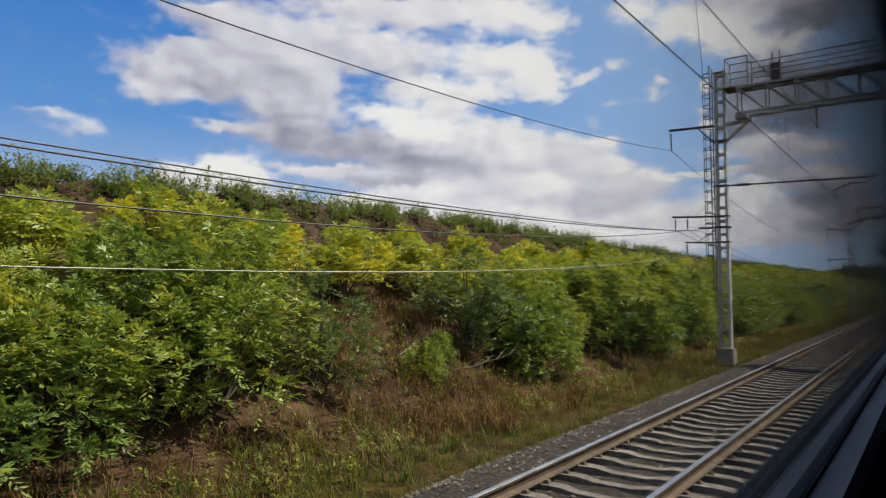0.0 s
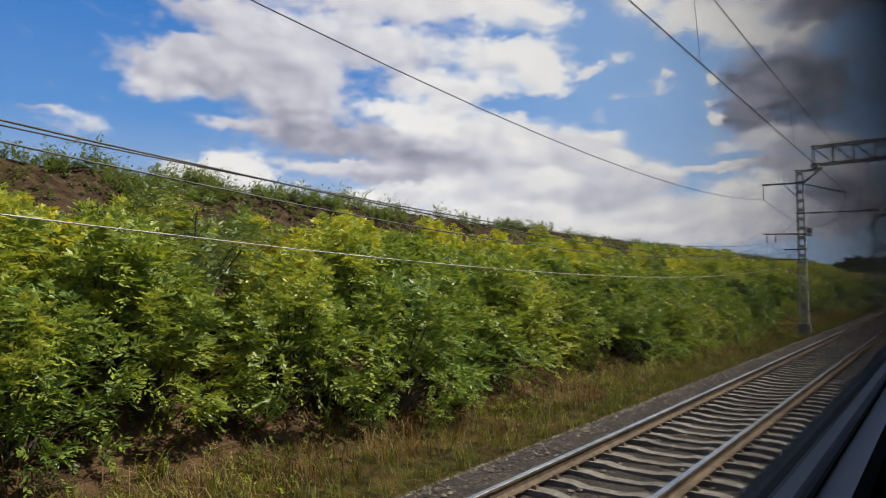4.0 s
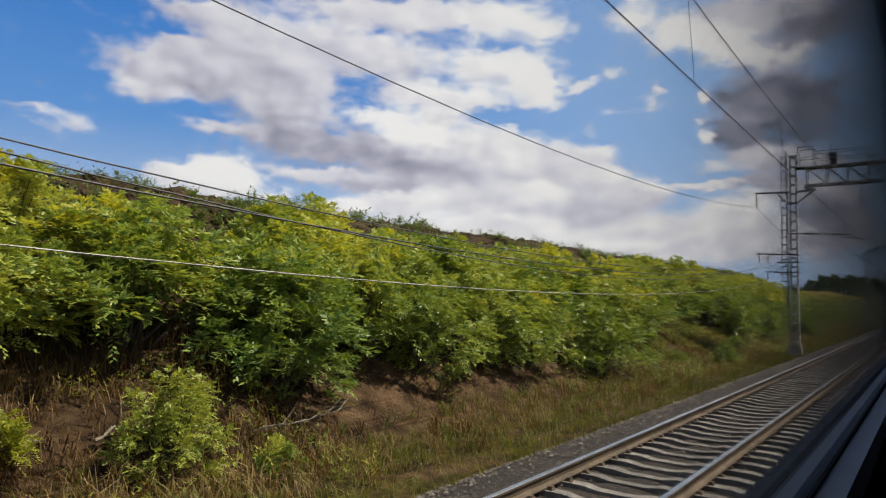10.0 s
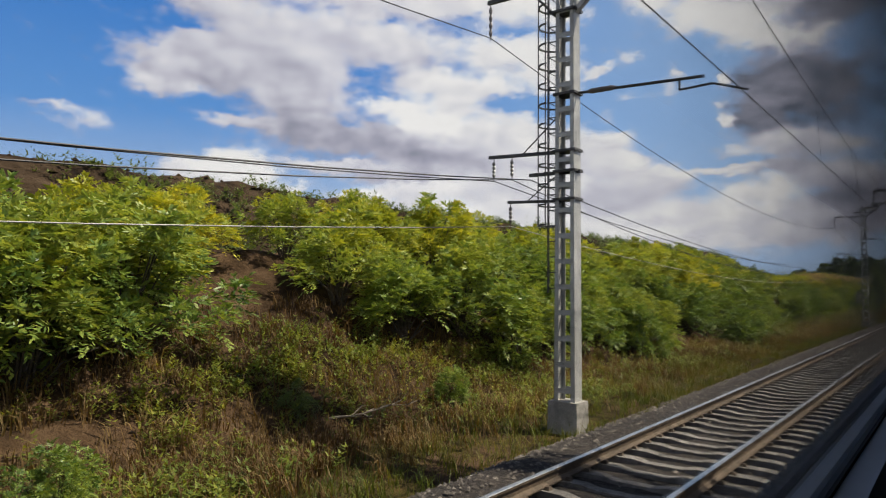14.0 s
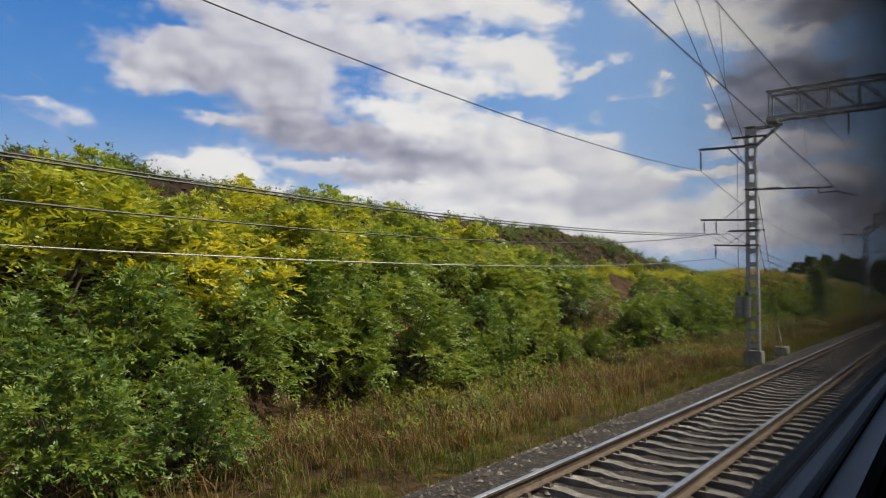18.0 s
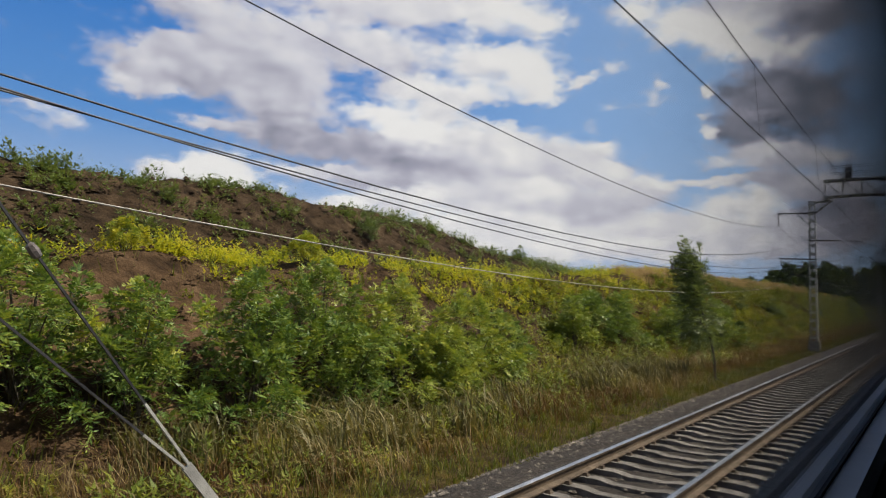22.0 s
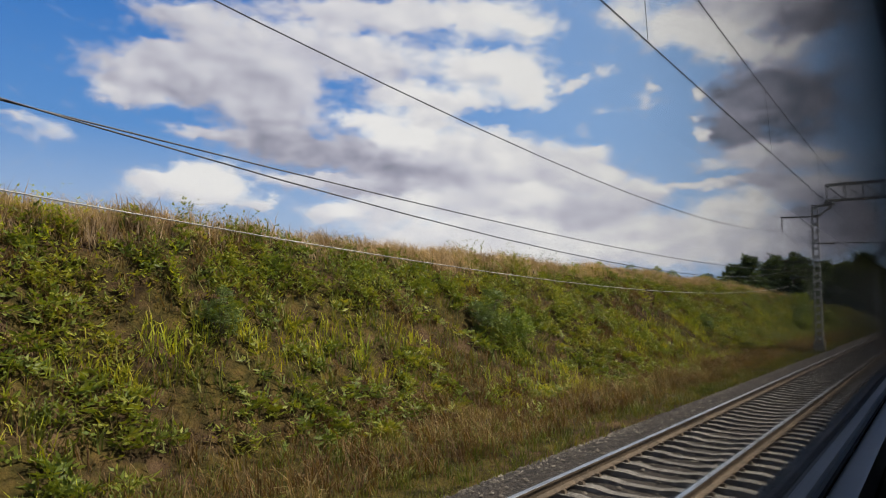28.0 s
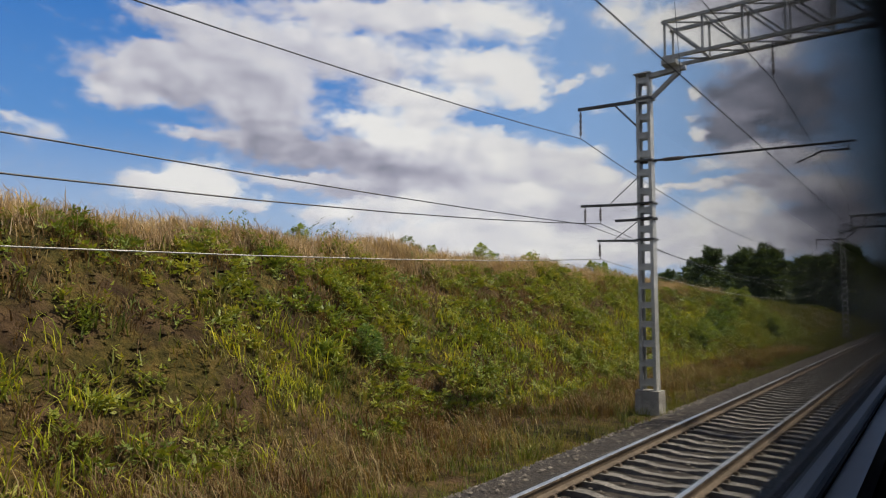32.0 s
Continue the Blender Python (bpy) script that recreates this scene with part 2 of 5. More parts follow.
# ---- mesh helpers ----
class Geo:
    """Collects boxes, bars and tubes into one mesh."""

    def __init__(self):
        self.v, self.f = [], []

    def add(self, verts, faces):
        k = len(self.v)
        self.v += [tuple(p) for p in verts]
        self.f += [tuple(k + i for i in f) for f in faces]
        return self

    def box(self, x0, x1, y0, y1, z0, z1, taper=1.0):
        cx, cy = (x0 + x1) / 2, (y0 + y1) / 2
        q = [(x0, y0, z0), (x1, y0, z0), (x1, y1, z0), (x0, y1, z0)]
        q += [(cx + (x - cx) * taper, cy + (y - cy) * taper, z1) for x, y, _ in q]
        return self.add(q, [(3, 2, 1, 0), (4, 5, 6, 7), (0, 1, 5, 4), (1, 2, 6, 5), (2, 3, 7, 6), (3, 0, 4, 7)])

    def bar(self, a, b, w, h=None, sides=4, roll=0.785398):
        """A straight bar from a to b with a square or round section."""
        a, b = Vector(a), Vector(b)
        h = h or w
        d = (b - a).normalized()
        s = d.cross(Vector((0, 0, 1)))
        s = (s if s.length > 0.01 else Vector((1, 0, 0))).normalized()
        u = s.cross(d)
        k = 1.41421 if sides == 4 else 1.0
        ring = [(math.cos(roll + i * 2 * math.pi / sides) * w / 2 * k, math.sin(roll + i * 2 * math.pi / sides) * h / 2 * k) for i in range(sides)]
        v = [a + s * x + u * y for x, y in ring] + [b + s * x + u * y for x, y in ring]
        f = [(i, (i + 1) % sides, sides + (i + 1) % sides, sides + i) for i in range(sides)]
        return self.add(v, f + [tuple(range(sides))[::-1], tuple(range(sides, 2 * sides))])

    def lathe(self, at, profile, axis=(0, 0, -1), sides=10):
        """A turned piece: (along, radius) pairs from the point at down an axis."""
        at, d = Vector(at), Vector(axis).normalized()
        s = d.orthogonal().normalized()
        u = d.cross(s)
        v, f = [], []
        for along, r in profile:
            v += [at + d * along + (s * math.cos(i * 2 * math.pi / sides) + u * math.sin(i * 2 * math.pi / sides)) * r for i in range(sides)]
        for j in range(len(profile) - 1):
            f += [(j * sides + i, j * sides + (i + 1) % sides, (j + 1) * sides + (i + 1) % sides, (j + 1) * sides + i) for i in range(sides)]
        return self.add(v, f)

    def mesh(self, name, material):
        me = bpy.data.meshes.new(name)
        me.from_pydata(self.v, [], self.f)
        me.materials.append(material)
        return me


def part(name, geo, material, parent, label="", at=None):
    me = geo if isinstance(geo, bpy.types.Mesh) else geo.mesh(name, material)
    ob = new(name, me)
    ob.parent = parent
    if at is not None:
        ob.matrix_basis = at
    if label:
        ob["label"] = label
    return ob


def root(name, x, y, z, label, category, group="", kind=""):
    ob = new(name)
    ob.location = (x, y, z)
    return tagged(ob, label, category, group, kind)


def leaf_mesh(name, v, material):
    """A mesh of loose leaves from an array shaped (n, 3 or 4, 3)."""
    v = np.ascontiguousarray(v, dtype=np.float32)
    n, k = v.shape[:2]
    me = bpy.data.meshes.new(name)
    me.vertices.add(k * n)
    me.vertices.foreach_set("co", v.ravel())
    me.loops.add(k * n)
    me.loops.foreach_set("vertex_index", np.arange(k * n, dtype=np.int32))
    me.polygons.add(n)
    me.polygons.foreach_set("loop_start", np.arange(0, k * n, k, dtype=np.int32))
    me.update(calc_edges=True)
    me.materials.append(material)
    return me


def grid(name, xs, ys, z, material):
    """A sheet over the crossing of xs and ys, with heights z shaped (len(ys), len(xs))."""
    nx, ny = len(xs), len(ys)
    gx, gy = np.meshgrid(xs, ys)
    v = np.stack([gx, gy, z], -1).reshape(-1, 3).astype(np.float32)
    i = (np.arange(ny - 1)[:, None] * nx + np.arange(nx - 1)[None]).ravel()
    f = np.stack([i, i + 1, i + nx + 1, i + nx], -1).astype(np.int32)
    me = bpy.data.meshes.new(name)
    me.vertices.add(len(v))
    me.vertices.foreach_set("co", v.ravel())
    me.loops.add(f.size)
    me.loops.foreach_set("vertex_index", f.ravel())
    me.polygons.add(len(f))
    me.polygons.foreach_set("loop_start", np.arange(0, f.size, 4, dtype=np.int32))
    me.polygons.foreach_set("use_smooth", np.ones(len(f), dtype=bool))
    me.update(calc_edges=True)
    me.materials.append(material)
    return me


RNG = np.random.default_rng(7)


def unit(v):
    return v / np.maximum(np.linalg.norm(v, axis=-1, keepdims=True), 1e-6)


LATTICE = np.random.default_rng(3).random((256, 256))


def value_noise(x, y):
    """Smooth noise, 0 to 1, one cell per metre."""
    x, y = np.asarray(x, float), np.asarray(y, float)
    i, j = np.floor(x).astype(int), np.floor(y).astype(int)
    a, b = x - i, y - j
    a, b = a * a * (3 - 2 * a), b * b * (3 - 2 * b)
    g = lambda p, q: LATTICE[p % 256, q % 256]
    return (g(i, j) * (1 - a) + g(i + 1, j) * a) * (1 - b) + (g(i, j + 1) * (1 - a) + g(i + 1, j + 1) * a) * b


# ---- the lie of the land ----
FOOT_Y, FOOT_X = [-60, 100, 125, 150, 165, 185, 215, 250, 700], [-8.9, -8.9, -9.6, -11.2, -11.4, -10.6, -10.4, -9.8, -9.8]
EDGE_Y, EDGE_Z = [-60, 150, 185, 205, 222, 285, 320, 380, 700], [3.1, 3.1, 3.1, 3.3, 4.1, 4.1, 3.0, 2.0, 1.5]
HEAP_Y = [-60, 0, 16, 34, 50, 58, 80, 100, 118, 131, 140, 160, 172, 186, 195, 200, 209, 216, 226, 700]
HEAP_Z = [6.2, 6.2, 6.5, 6.9, 6.7, 6.6, 6.7, 6.6, 6.75, 6.95, 6.75, 7.0, 6.75, 6.9, 7.25, 7.1, 6.1, 5.2, 4.2, 0.0]


def land(x, y):
    x, y = np.asarray(x, float), np.asarray(y, float)
    foot, edge = np.interp(y, FOOT_Y, FOOT_X), np.interp(y, EDGE_Y, EDGE_Z)
    heap = np.maximum(np.interp(y, HEAP_Y, HEAP_Z), edge - 0.05)
    lump = value_noise(x * 0.5, y * 0.5) - 0.5 + 0.5 * (value_noise(x * 1.4, y * 1.4) - 0.5)
    crest_x = -16.6 + 1.2 * (value_noise(y * 0.07, 3.3) - 0.5)
    s = np.clip((x - foot) / (crest_x - foot), 0, 1)
    z = -0.6 + (edge + 0.6) * (s * 0.75 + 0.25 * s * s * (3 - 2 * s))
    up = np.clip((-19.5 - x) / 7.5, 0, 1)
    z = z + (heap - edge) * up * up * (3 - 2 * up)
    down = np.clip((-29.0 - x) / 30.0, 0, 1)
    z = z - (heap - 1.2) * down * down * (3 - 2 * down)
    rough = np.clip((foot - x) / 3, 0.04, 1) * (1 - 0.45 * up)
    far = np.clip((x + 120) / 60, 0, 1) * np.clip((600 - y) / 200, 0, 1)
    clods = (value_noise(x * 2.3, y * 2.3) - 0.5) * 0.34 + (value_noise(x * 0.9 + 7, y * 0.9) - 0.5) * 0.36
    return z + (lump * rough * 0.55 + clods * up * (1 - down)) * far


xs = np.unique(np.concatenate([[-4500, -2500, -1200, -600, -300, -200, -140], np.arange(-100, -32, 4.0), np.arange(-32, -6, 0.45), np.arange(-6, 10, 2.0), [20, 60, 200, 600, 1500, 4500]]))
ys = np.unique(np.concatenate([[-4500, -1500, -500, -200, -100], np.arange(-60, 340, 0.6), np.arange(340, 500, 4.0), [550, 600, 700, 900, 1400, 2500, 4500]]))
gx, gy = np.meshgrid(xs, ys)
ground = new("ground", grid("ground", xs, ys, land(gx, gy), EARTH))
tagged(ground, "brown earth bank and spoil heap beside the railway", "ground", kind="structure")


# ---- sky backdrop with clouds ----
# clouds: degrees left of +Y, degrees up, half width, half height, brightness
UPPER_LEFT = [(61.2, 17.1, 3.86, 1.75, 0.72), (61.7, 15.4, 2.41, 0.84, 0.78), (58.1, 18.6, 4.69, 2.01, 0.68), (53.8, 20.6, 4.51, 2.32, 0.72), (58.7, 22.1, 3.82, 0.89, 0.70), (50.5, 19.1, 5.10, 2.40, 0.72), (51.8, 17.0, 5.48, 1.99, 0.68), (57.2, 16.8, 3.02, 1.12, 0.54), (50.4, 15.3, 3.70, 1.58, 0.62), (45.8, 20.8, 3.37, 2.10, 0.74), (45.9, 23.4, 6.26, 1.10, 0.78), (40.9, 19.8, 3.68, 2.45, 0.80), (38.8, 23.4, 5.44, 1.38, 0.80)]
UPPER_RIGHT = [(32.1, 23.4, 4.93, 1.55, 0.97), (27.9, 22.1, 2.18, 0.78, 0.98), (34.0, 19.7, 3.21, 1.70, 0.97), (30.0, 19.3, 3.17, 1.88, 1.00), (28.3, 17.2, 1.93, 1.27, 0.98), (34.4, 16.8, 4.67, 1.10, 0.93), (39.1, 17.1, 3.44, 1.10, 0.90), (25.1, 17.8, 1.14, 0.49, 0.95), (36.8, 15.3, 1.97, 0.84, 0.92)]
MIDDLE = [(43.7, 15.2, 2.42, 0.74, 0.95), (40.5, 14.0, 2.68, 1.87, 1.03), (51.2, 13.1, 5.94, 1.09, 0.58), (45.5, 12.3, 7.13, 1.59, 0.50), (38.8, 13.2, 2.20, 1.51, 1.03), (38.7, 11.0, 6.32, 1.62, 0.56), (33.4, 13.3, 4.15, 1.79, 0.90), (29.5, 12.3, 4.58, 1.69, 0.88), (25.1, 10.9, 4.23, 1.40, 0.82), (22.6, 10.3, 1.94, 0.93, 0.90), (54.8, 13.3, 3.53, 0.45, 0.74), (30.9, 10.9, 5.80, 1.23, 0.72)]
LOWER_LEFT = [(59.6, 9.5, 1.75, 0.88, 0.90), (55.8, 10.2, 2.71, 1.12, 1.00), (57.4, 8.8, 4.25, 1.23, 0.92), (54.6, 9.2, 1.42, 1.36, 0.95), (47.3, 10.1, 5.00, 0.59, 0.86), (41.6, 9.7, 8.44, 0.84, 0.62), (45.8, 7.4, 2.66, 1.01, 0.92), (41.5, 7.8, 3.33, 1.31, 0.86), (37.7, 8.7, 2.19, 1.33, 0.94), (33.3, 8.9, 4.25, 1.68, 0.80), (51.4, 8.1, 1.70, 0.53, 0.80)]
LOWER_RIGHT = [(28.7, 8.9, 2.63, 1.05, 1.00), (26.1, 7.5, 6.11, 1.61, 0.70), (32.3, 6.1, 6.74, 1.35, 0.90), (22.3, 8.4, 4.35, 1.12, 0.72), (19.8, 8.9, 2.02, 0.64, 1.02), (15.3, 9.4, 3.61, 0.36, 0.95), (19.2, 5.9, 6.63, 1.57, 0.80), (12.8, 7.6, 3.27, 1.06, 1.00), (14.4, 4.7, 7.08, 1.62, 0.86), (25.6, 4.3, 9.29, 1.61, 0.92), (37.6, 5.1, 6.76, 1.64, 0.90), (8.8, 5.1, 4.58, 1.72, 0.60), (5.8, 6.7, 2.89, 2.50, 0.40)]
RIGHT = [(21.0, 23.3, 2.08, 1.42, 1.04), (17.6, 21.6, 2.67, 1.25, 1.07), (14.1, 20.8, 3.19, 1.65, 1.06), (10.8, 19.1, 3.43, 0.98, 1.00), (11.4, 22.4, 5.32, 1.59, 0.74), (6.7, 20.8, 3.76, 1.74, 0.39), (11.1, 16.3, 3.63, 2.01, 0.34), (7.6, 14.7, 4.16, 3.28, 0.28), (12.5, 13.7, 2.14, 2.07, 0.40), (14.7, 12.9, 0.93, 0.79, 1.07), (15.1, 16.5, 0.60, 0.60, 1.02), (11.3, 11.6, 2.01, 0.86, 0.90), (8.4, 10.8, 3.44, 1.10, 0.68), (11.1, 9.4, 2.00, 0.61, 0.48), (8.0, 8.7, 3.78, 0.85, 0.68)]
SMALL = [(22.9, 18.5, 0.75, 0.53, 0.95), (18.7, 17.4, 0.36, 0.44, 0.90), (22.4, 15.5, 1.76, 0.36, 0.90), (19.2, 15.8, 0.99, 0.98, 0.90), (24.1, 14.5, 0.85, 0.37, 0.88), (15.6, 14.4, 0.69, 0.26, 0.95), (23.8, 12.5, 1.12, 0.37, 0.90), (66.8, 12.2, 1.68, 0.98, 0.86), (69.2, 13.0, 1.39, 0.28, 0.76), (15.0, 10.9, 1.27, 0.36, 0.85)]
# gaps of blue: the same, and how deep
HOLES = [(59.1, 20.4, 2.32, 0.53, 0.45), (45.0, 17.9, 2.89, 0.76, 0.22), (46.3, 19.9, 1.25, 0.53, 0.26), (42.7, 21.9, 2.45, 0.87, 0.39), (47.8, 22.8, 1.91, 0.42, 0.26), (25.7, 15.1, 6.15, 0.73, 0.45), (29.5, 15.4, 2.91, 0.46, 0.26), (45.6, 15.4, 1.92, 0.46, 0.26), (43.6, 10.7, 5.28, 0.43, 0.33), (32.0, 21.1, 2.46, 0.44, 0.39), (31.0, 15.4, 3.41, 0.42, 0.33), (32.5, 17.2, 0.98, 0.55, 0.20), (36.5, 22.1, 1.49, 0.39, 0.20), (17.8, 13.4, 2.65, 1.79, 0.33)]


def sky_backdrop():
    m = bpy.data.materials.new("cloudy_sky")
    m.use_nodes = True
    nodes = m.node_tree.nodes
    nodes.remove(nodes["Principled BSDF"])
    t = Tree(m.node_tree)
    p = nodes.new("ShaderNodeTexCoord").outputs["Object"]
    d = t.vec("NORMALIZE", p)
    sep = nodes.new("ShaderNodeSeparateXYZ")
    t.put(d, sep.inputs[0])
    az = t.math("MULTIPLY", t.math("ARCTAN2", t.math("MULTIPLY", sep.outputs[0], -1.0), sep.outputs[1]), 57.29578)
    el = t.math("MULTIPLY", t.math("ARCSINE", sep.outputs[2]), 57.29578)
    join = nodes.new("ShaderNodeCombineXYZ")
    t.put(az, join.inputs[0])
    t.put(t.math("MULTIPLY", el, 1.7), join.inputs[1])
    flat = join.outputs[0]
    n1, n2 = t.noise(flat, 0.3, 8, 0.6), t.noise(t.vec("ADD", flat, (37.0, 11.0, 5.0)), 0.3, 8, 0.6)
    azw = t.math("ADD", az, t.math("MULTIPLY", t.math("SUBTRACT", n1, 0.5), 5.0))
    elw = t.math("ADD", el, t.math("MULTIPLY", t.math("SUBTRACT", n2, 0.5), 3.2))
    j2 = nodes.new("ShaderNodeCombineXYZ")
    t.put(azw, j2.inputs[0])
    t.put(elw, j2.inputs[1])
    warped = j2.outputs[0]
    mass, near, lit, slope = 0.0, 0.0, 0.0, 0.0
    for a, e, w, h, bright, thick in [(*c, 1.0) for c in UPPER_LEFT + UPPER_RIGHT + MIDDLE + LOWER_LEFT + LOWER_RIGHT + RIGHT] + [(a, e, w * 1.35, h * 1.35, b, 0.62) for a, e, w, h, b in SMALL]:
        q = t.vec("MULTIPLY", t.vec("SUBTRACT", warped, (a, e, 0)), (1 / w, 1 / h, 0))
        one = t.math("MULTIPLY", t.math("POWER", 0.3, t.vec("DOT_PRODUCT", q, q)), thick)
        mass = t.math("ADD", mass, one)
        core = t.math("MULTIPLY", one, one)
        near = t.math("ADD", near, core)
        lit = t.math("ADD", lit, t.math("MULTIPLY", core, bright))
        slope = t.math("ADD", slope, t.math("MULTIPLY", core, t.vec("DOT_PRODUCT", q, (-0.35, 0.8, 0.0))))
    mass = t.math("MINIMUM", mass, 1.15)
    for a, e, w, h, deep in HOLES:
        q = t.vec("MULTIPLY", t.vec("SUBTRACT", warped, (a, e, 0)), (1 / w, 1 / h, 0))
        mass = t.math("SUBTRACT", mass, t.math("MULTIPLY", t.math("POWER", 0.3, t.vec("DOT_PRODUCT", q, q)), deep))
    fine = t.noise(flat, 0.5, 9, 0.6, 0.25)
    wide = t.noise(t.vec("ADD", flat, (90.0, 3.0, 0.0)), 0.06, 4, 0.55)
    away = t.smooth(t.math("ABSOLUTE", t.math("SUBTRACT", az, 36.0)), 42.0, 60.0)
    body = t.math("MAXIMUM", mass, t.math("MULTIPLY", t.math("MULTIPLY", wide, 1.3), away))
    dense = t.math("ADD", body, t.math("MULTIPLY", t.math("SUBTRACT", fine, 0.5), 1.25))
    alpha = t.smooth(dense, 0.08, 0.98)
    share = t.math("ADD", near, 0.02)
    light = t.math("DIVIDE", t.math("ADD", lit, 0.016), share)
    light = t.math("ADD", light, t.math("MULTIPLY", t.math("DIVIDE", slope, share), 0.12))
    shape = t.noise(flat, 0.3, 6, 0.5, 0.3)
    toward = t.noise(t.vec("ADD", flat, (-1.0, 1.3, 0.0)), 0.3, 6, 0.5, 0.3)
    light = t.math("ADD", light, t.math("MULTIPLY", t.math("SUBTRACT", shape, toward), 0.42))
    billow = t.noise(t.vec("ADD", flat, (5.0, 60.0, 0.0)), 0.26, 7, 0.55, 0.4)
    light = t.math("ADD", light, t.math("MULTIPLY", t.math("SUBTRACT", billow, 0.5), 0.34))
    cloud = t.ramp(light, [(0.0, (0.06, 0.075, 0.11)), (0.25, (0.17, 0.19, 0.25)), (0.5, (0.43, 0.425, 0.52)), (0.72, (0.7, 0.69, 0.77)), (0.97, (1.0, 0.975, 0.96))])
    blue = t.ramp(t.math("DIVIDE", el, 34.0), [(0.0, (0.56, 0.6, 0.68)), (0.2, (0.42, 0.57, 0.82)), (0.4, (0.14, 0.345, 0.75)), (0.7, (0.05, 0.22, 0.65)), (1.0, (0.03, 0.16, 0.53))])
    blue = t.mix(t.smooth(az, 46.0, 18.0, 0.0, 0.7), blue, (0.42, 0.62, 0.94))
    c = t.mix(alpha, blue, cloud)
    em = nodes.new("ShaderNodeEmission")
    t.put(c, em.inputs[0])
    em.inputs[1].default_value = 0.665
    t.put(em.outputs[0], nodes["Material Output"].inputs[0])
    g = Geo()
    radius, n = 4400.0, 72
    rings = [radians(e) for e in (-4, 0, 4, 8, 12, 16, 20, 24, 28, 32, 35)]
    v = [(radius * math.cos(e) * math.sin(2 * math.pi * i / n), radius * math.cos(e) * math.cos(2 * math.pi * i / n), radius * math.sin(e)) for e in rings for i in range(n)]
    f = [(j * n + i, j * n + (i + 1) % n, (j + 1) * n + (i + 1) % n, (j + 1) * n + i) for j in range(len(rings) - 1) for i in range(n)]
    g.add(v, f)
    ob = new("sky_backdrop", g.mesh("sky_backdrop", m))
    ob.location = (0, 133, EYE)
    return tagged(ob, "blue summer sky with broken white and grey clouds", "sky", kind="structure")


sky_backdrop()

# ---- track ----
LEFT_RAIL, GAUGE = -4.25, 1.59
MID = LEFT_RAIL + GAUGE / 2
TRACK_A, TRACK_B = -12.0, 460.0

bx = np.concatenate([np.arange(-6.35, -4.2, 0.11), np.arange(-4.2, -1.4, 0.25), np.arange(-1.4, 4.0, 0.9)])
by = np.arange(TRACK_A, 330, 0.3)
gx, gy = np.meshgrid(bx, by)
bz = np.interp(gx, [-6.35, -5.5, -5.0, -4.5, -4.33, -2.0, -1.3, 4.0], [-0.74, -0.32, -0.165, -0.16, -0.25, -0.255, -0.37, -0.4])
bz = bz + (value_noise(gx * 7, gy * 7) - 0.5) * 0.055 + (value_noise(gx * 0.8, gy * 0.4) - 0.5) * 0.08 * np.clip((-4.9 - gx) * 2, 0, 1)
ballast = new("ballast_bed", grid("ballast_bed", bx, by, bz, BALLAST))
tagged(ballast, "grey crushed stone ballast bed under the railway track", "ballast", kind="structure")
far_bed = new("ballast_bed_far", Geo().add([(-5.9, 329.9, -0.62), (-5.2, 329.9, -0.25), (-1.4, 329.9, -0.25), (4, 329.9, -0.35), (-5.9, 600, -0.62), (-5.2, 600, -0.25), (-1.4, 600, -0.25), (4, 600, -0.35)], [(0, 1, 5, 4), (1, 2, 6, 5), (2, 3, 7, 6)]).mesh("ballast_bed_far", BALLAST))
tagged(far_bed, "grey ballast bed further down the line", "ballast", kind="structure")

track = root("railway_track", MID, 0, 0, "railway track with shiny steel rails on concrete sleepers", "railway track")
RAIL = [(-0.075, -0.17), (0.075, -0.17), (0.075, -0.155), (0.012, -0.125), (0.009, -0.045), (0.0365, -0.034), (0.0365, -0.006), (-0.0365, -0.006), (-0.0365, -0.034), (-0.009, -0.045), (-0.012, -0.125), (-0.075, -0.155)]
for side in (-GAUGE / 2, GAUGE / 2):
    g, k = Geo(), len(RAIL)
    g.add([(side + x, y, z) for y in (TRACK_A, TRACK_B) for x, z in RAIL], [(i, (i + 1) % k, k + (i + 1) % k, k + i) for i in range(k)] + [tuple(range(k))])
    rail = part("rail", g, RUST, track, "rust-brown steel rail")
    head = Geo().add([(side + x, y, z) for y in (TRACK_A, TRACK_B) for x, z in ((-0.036, -0.005), (-0.03, 0.0), (0.03, 0.0), (0.036, -0.005))], [(0, 1, 5, 4), (1, 2, 6, 5), (2, 3, 7, 6)])
    part("running_surface", head, POLISHED, rail, "bright polished rail head")


def sleeper_geo(g, y):
    """A concrete sleeper, thicker under the rails and waisted in the middle, with its rail clips."""
    prof = [(-1.35, 0.2, 0.125), (-1.2, 0.22, 0.135), (-0.45, 0.18, 0.13), (-0.25, 0.13, 0.11), (0.25, 0.13, 0.11), (0.45, 0.18, 0.13), (1.2, 0.22, 0.135), (1.35, 0.2, 0.125)]
    v, f = [], []
    for i, (x, h, w) in enumerate(prof):
        top = -0.175 - (0.2 - h) * 0.55 if abs(x) < 0.4 else -0.178 - (0.02 if abs(x) > 1.3 else 0)
        v += [(x, y - w, -0.37), (x, y + w, -0.37), (x, y + w * 0.72, top), (x, y - w * 0.72, top)]
        if i:
            k = 4 * i
            f += [(k - 4 + a, k - 4 + (a + 1) % 4, k + (a + 1) % 4, k + a) for a in range(4)]
    f += [(3, 2, 1, 0), (4 * 7, 4 * 7 + 1, 4 * 7 + 2, 4 * 7 + 3)]
    return g.add(v, f)


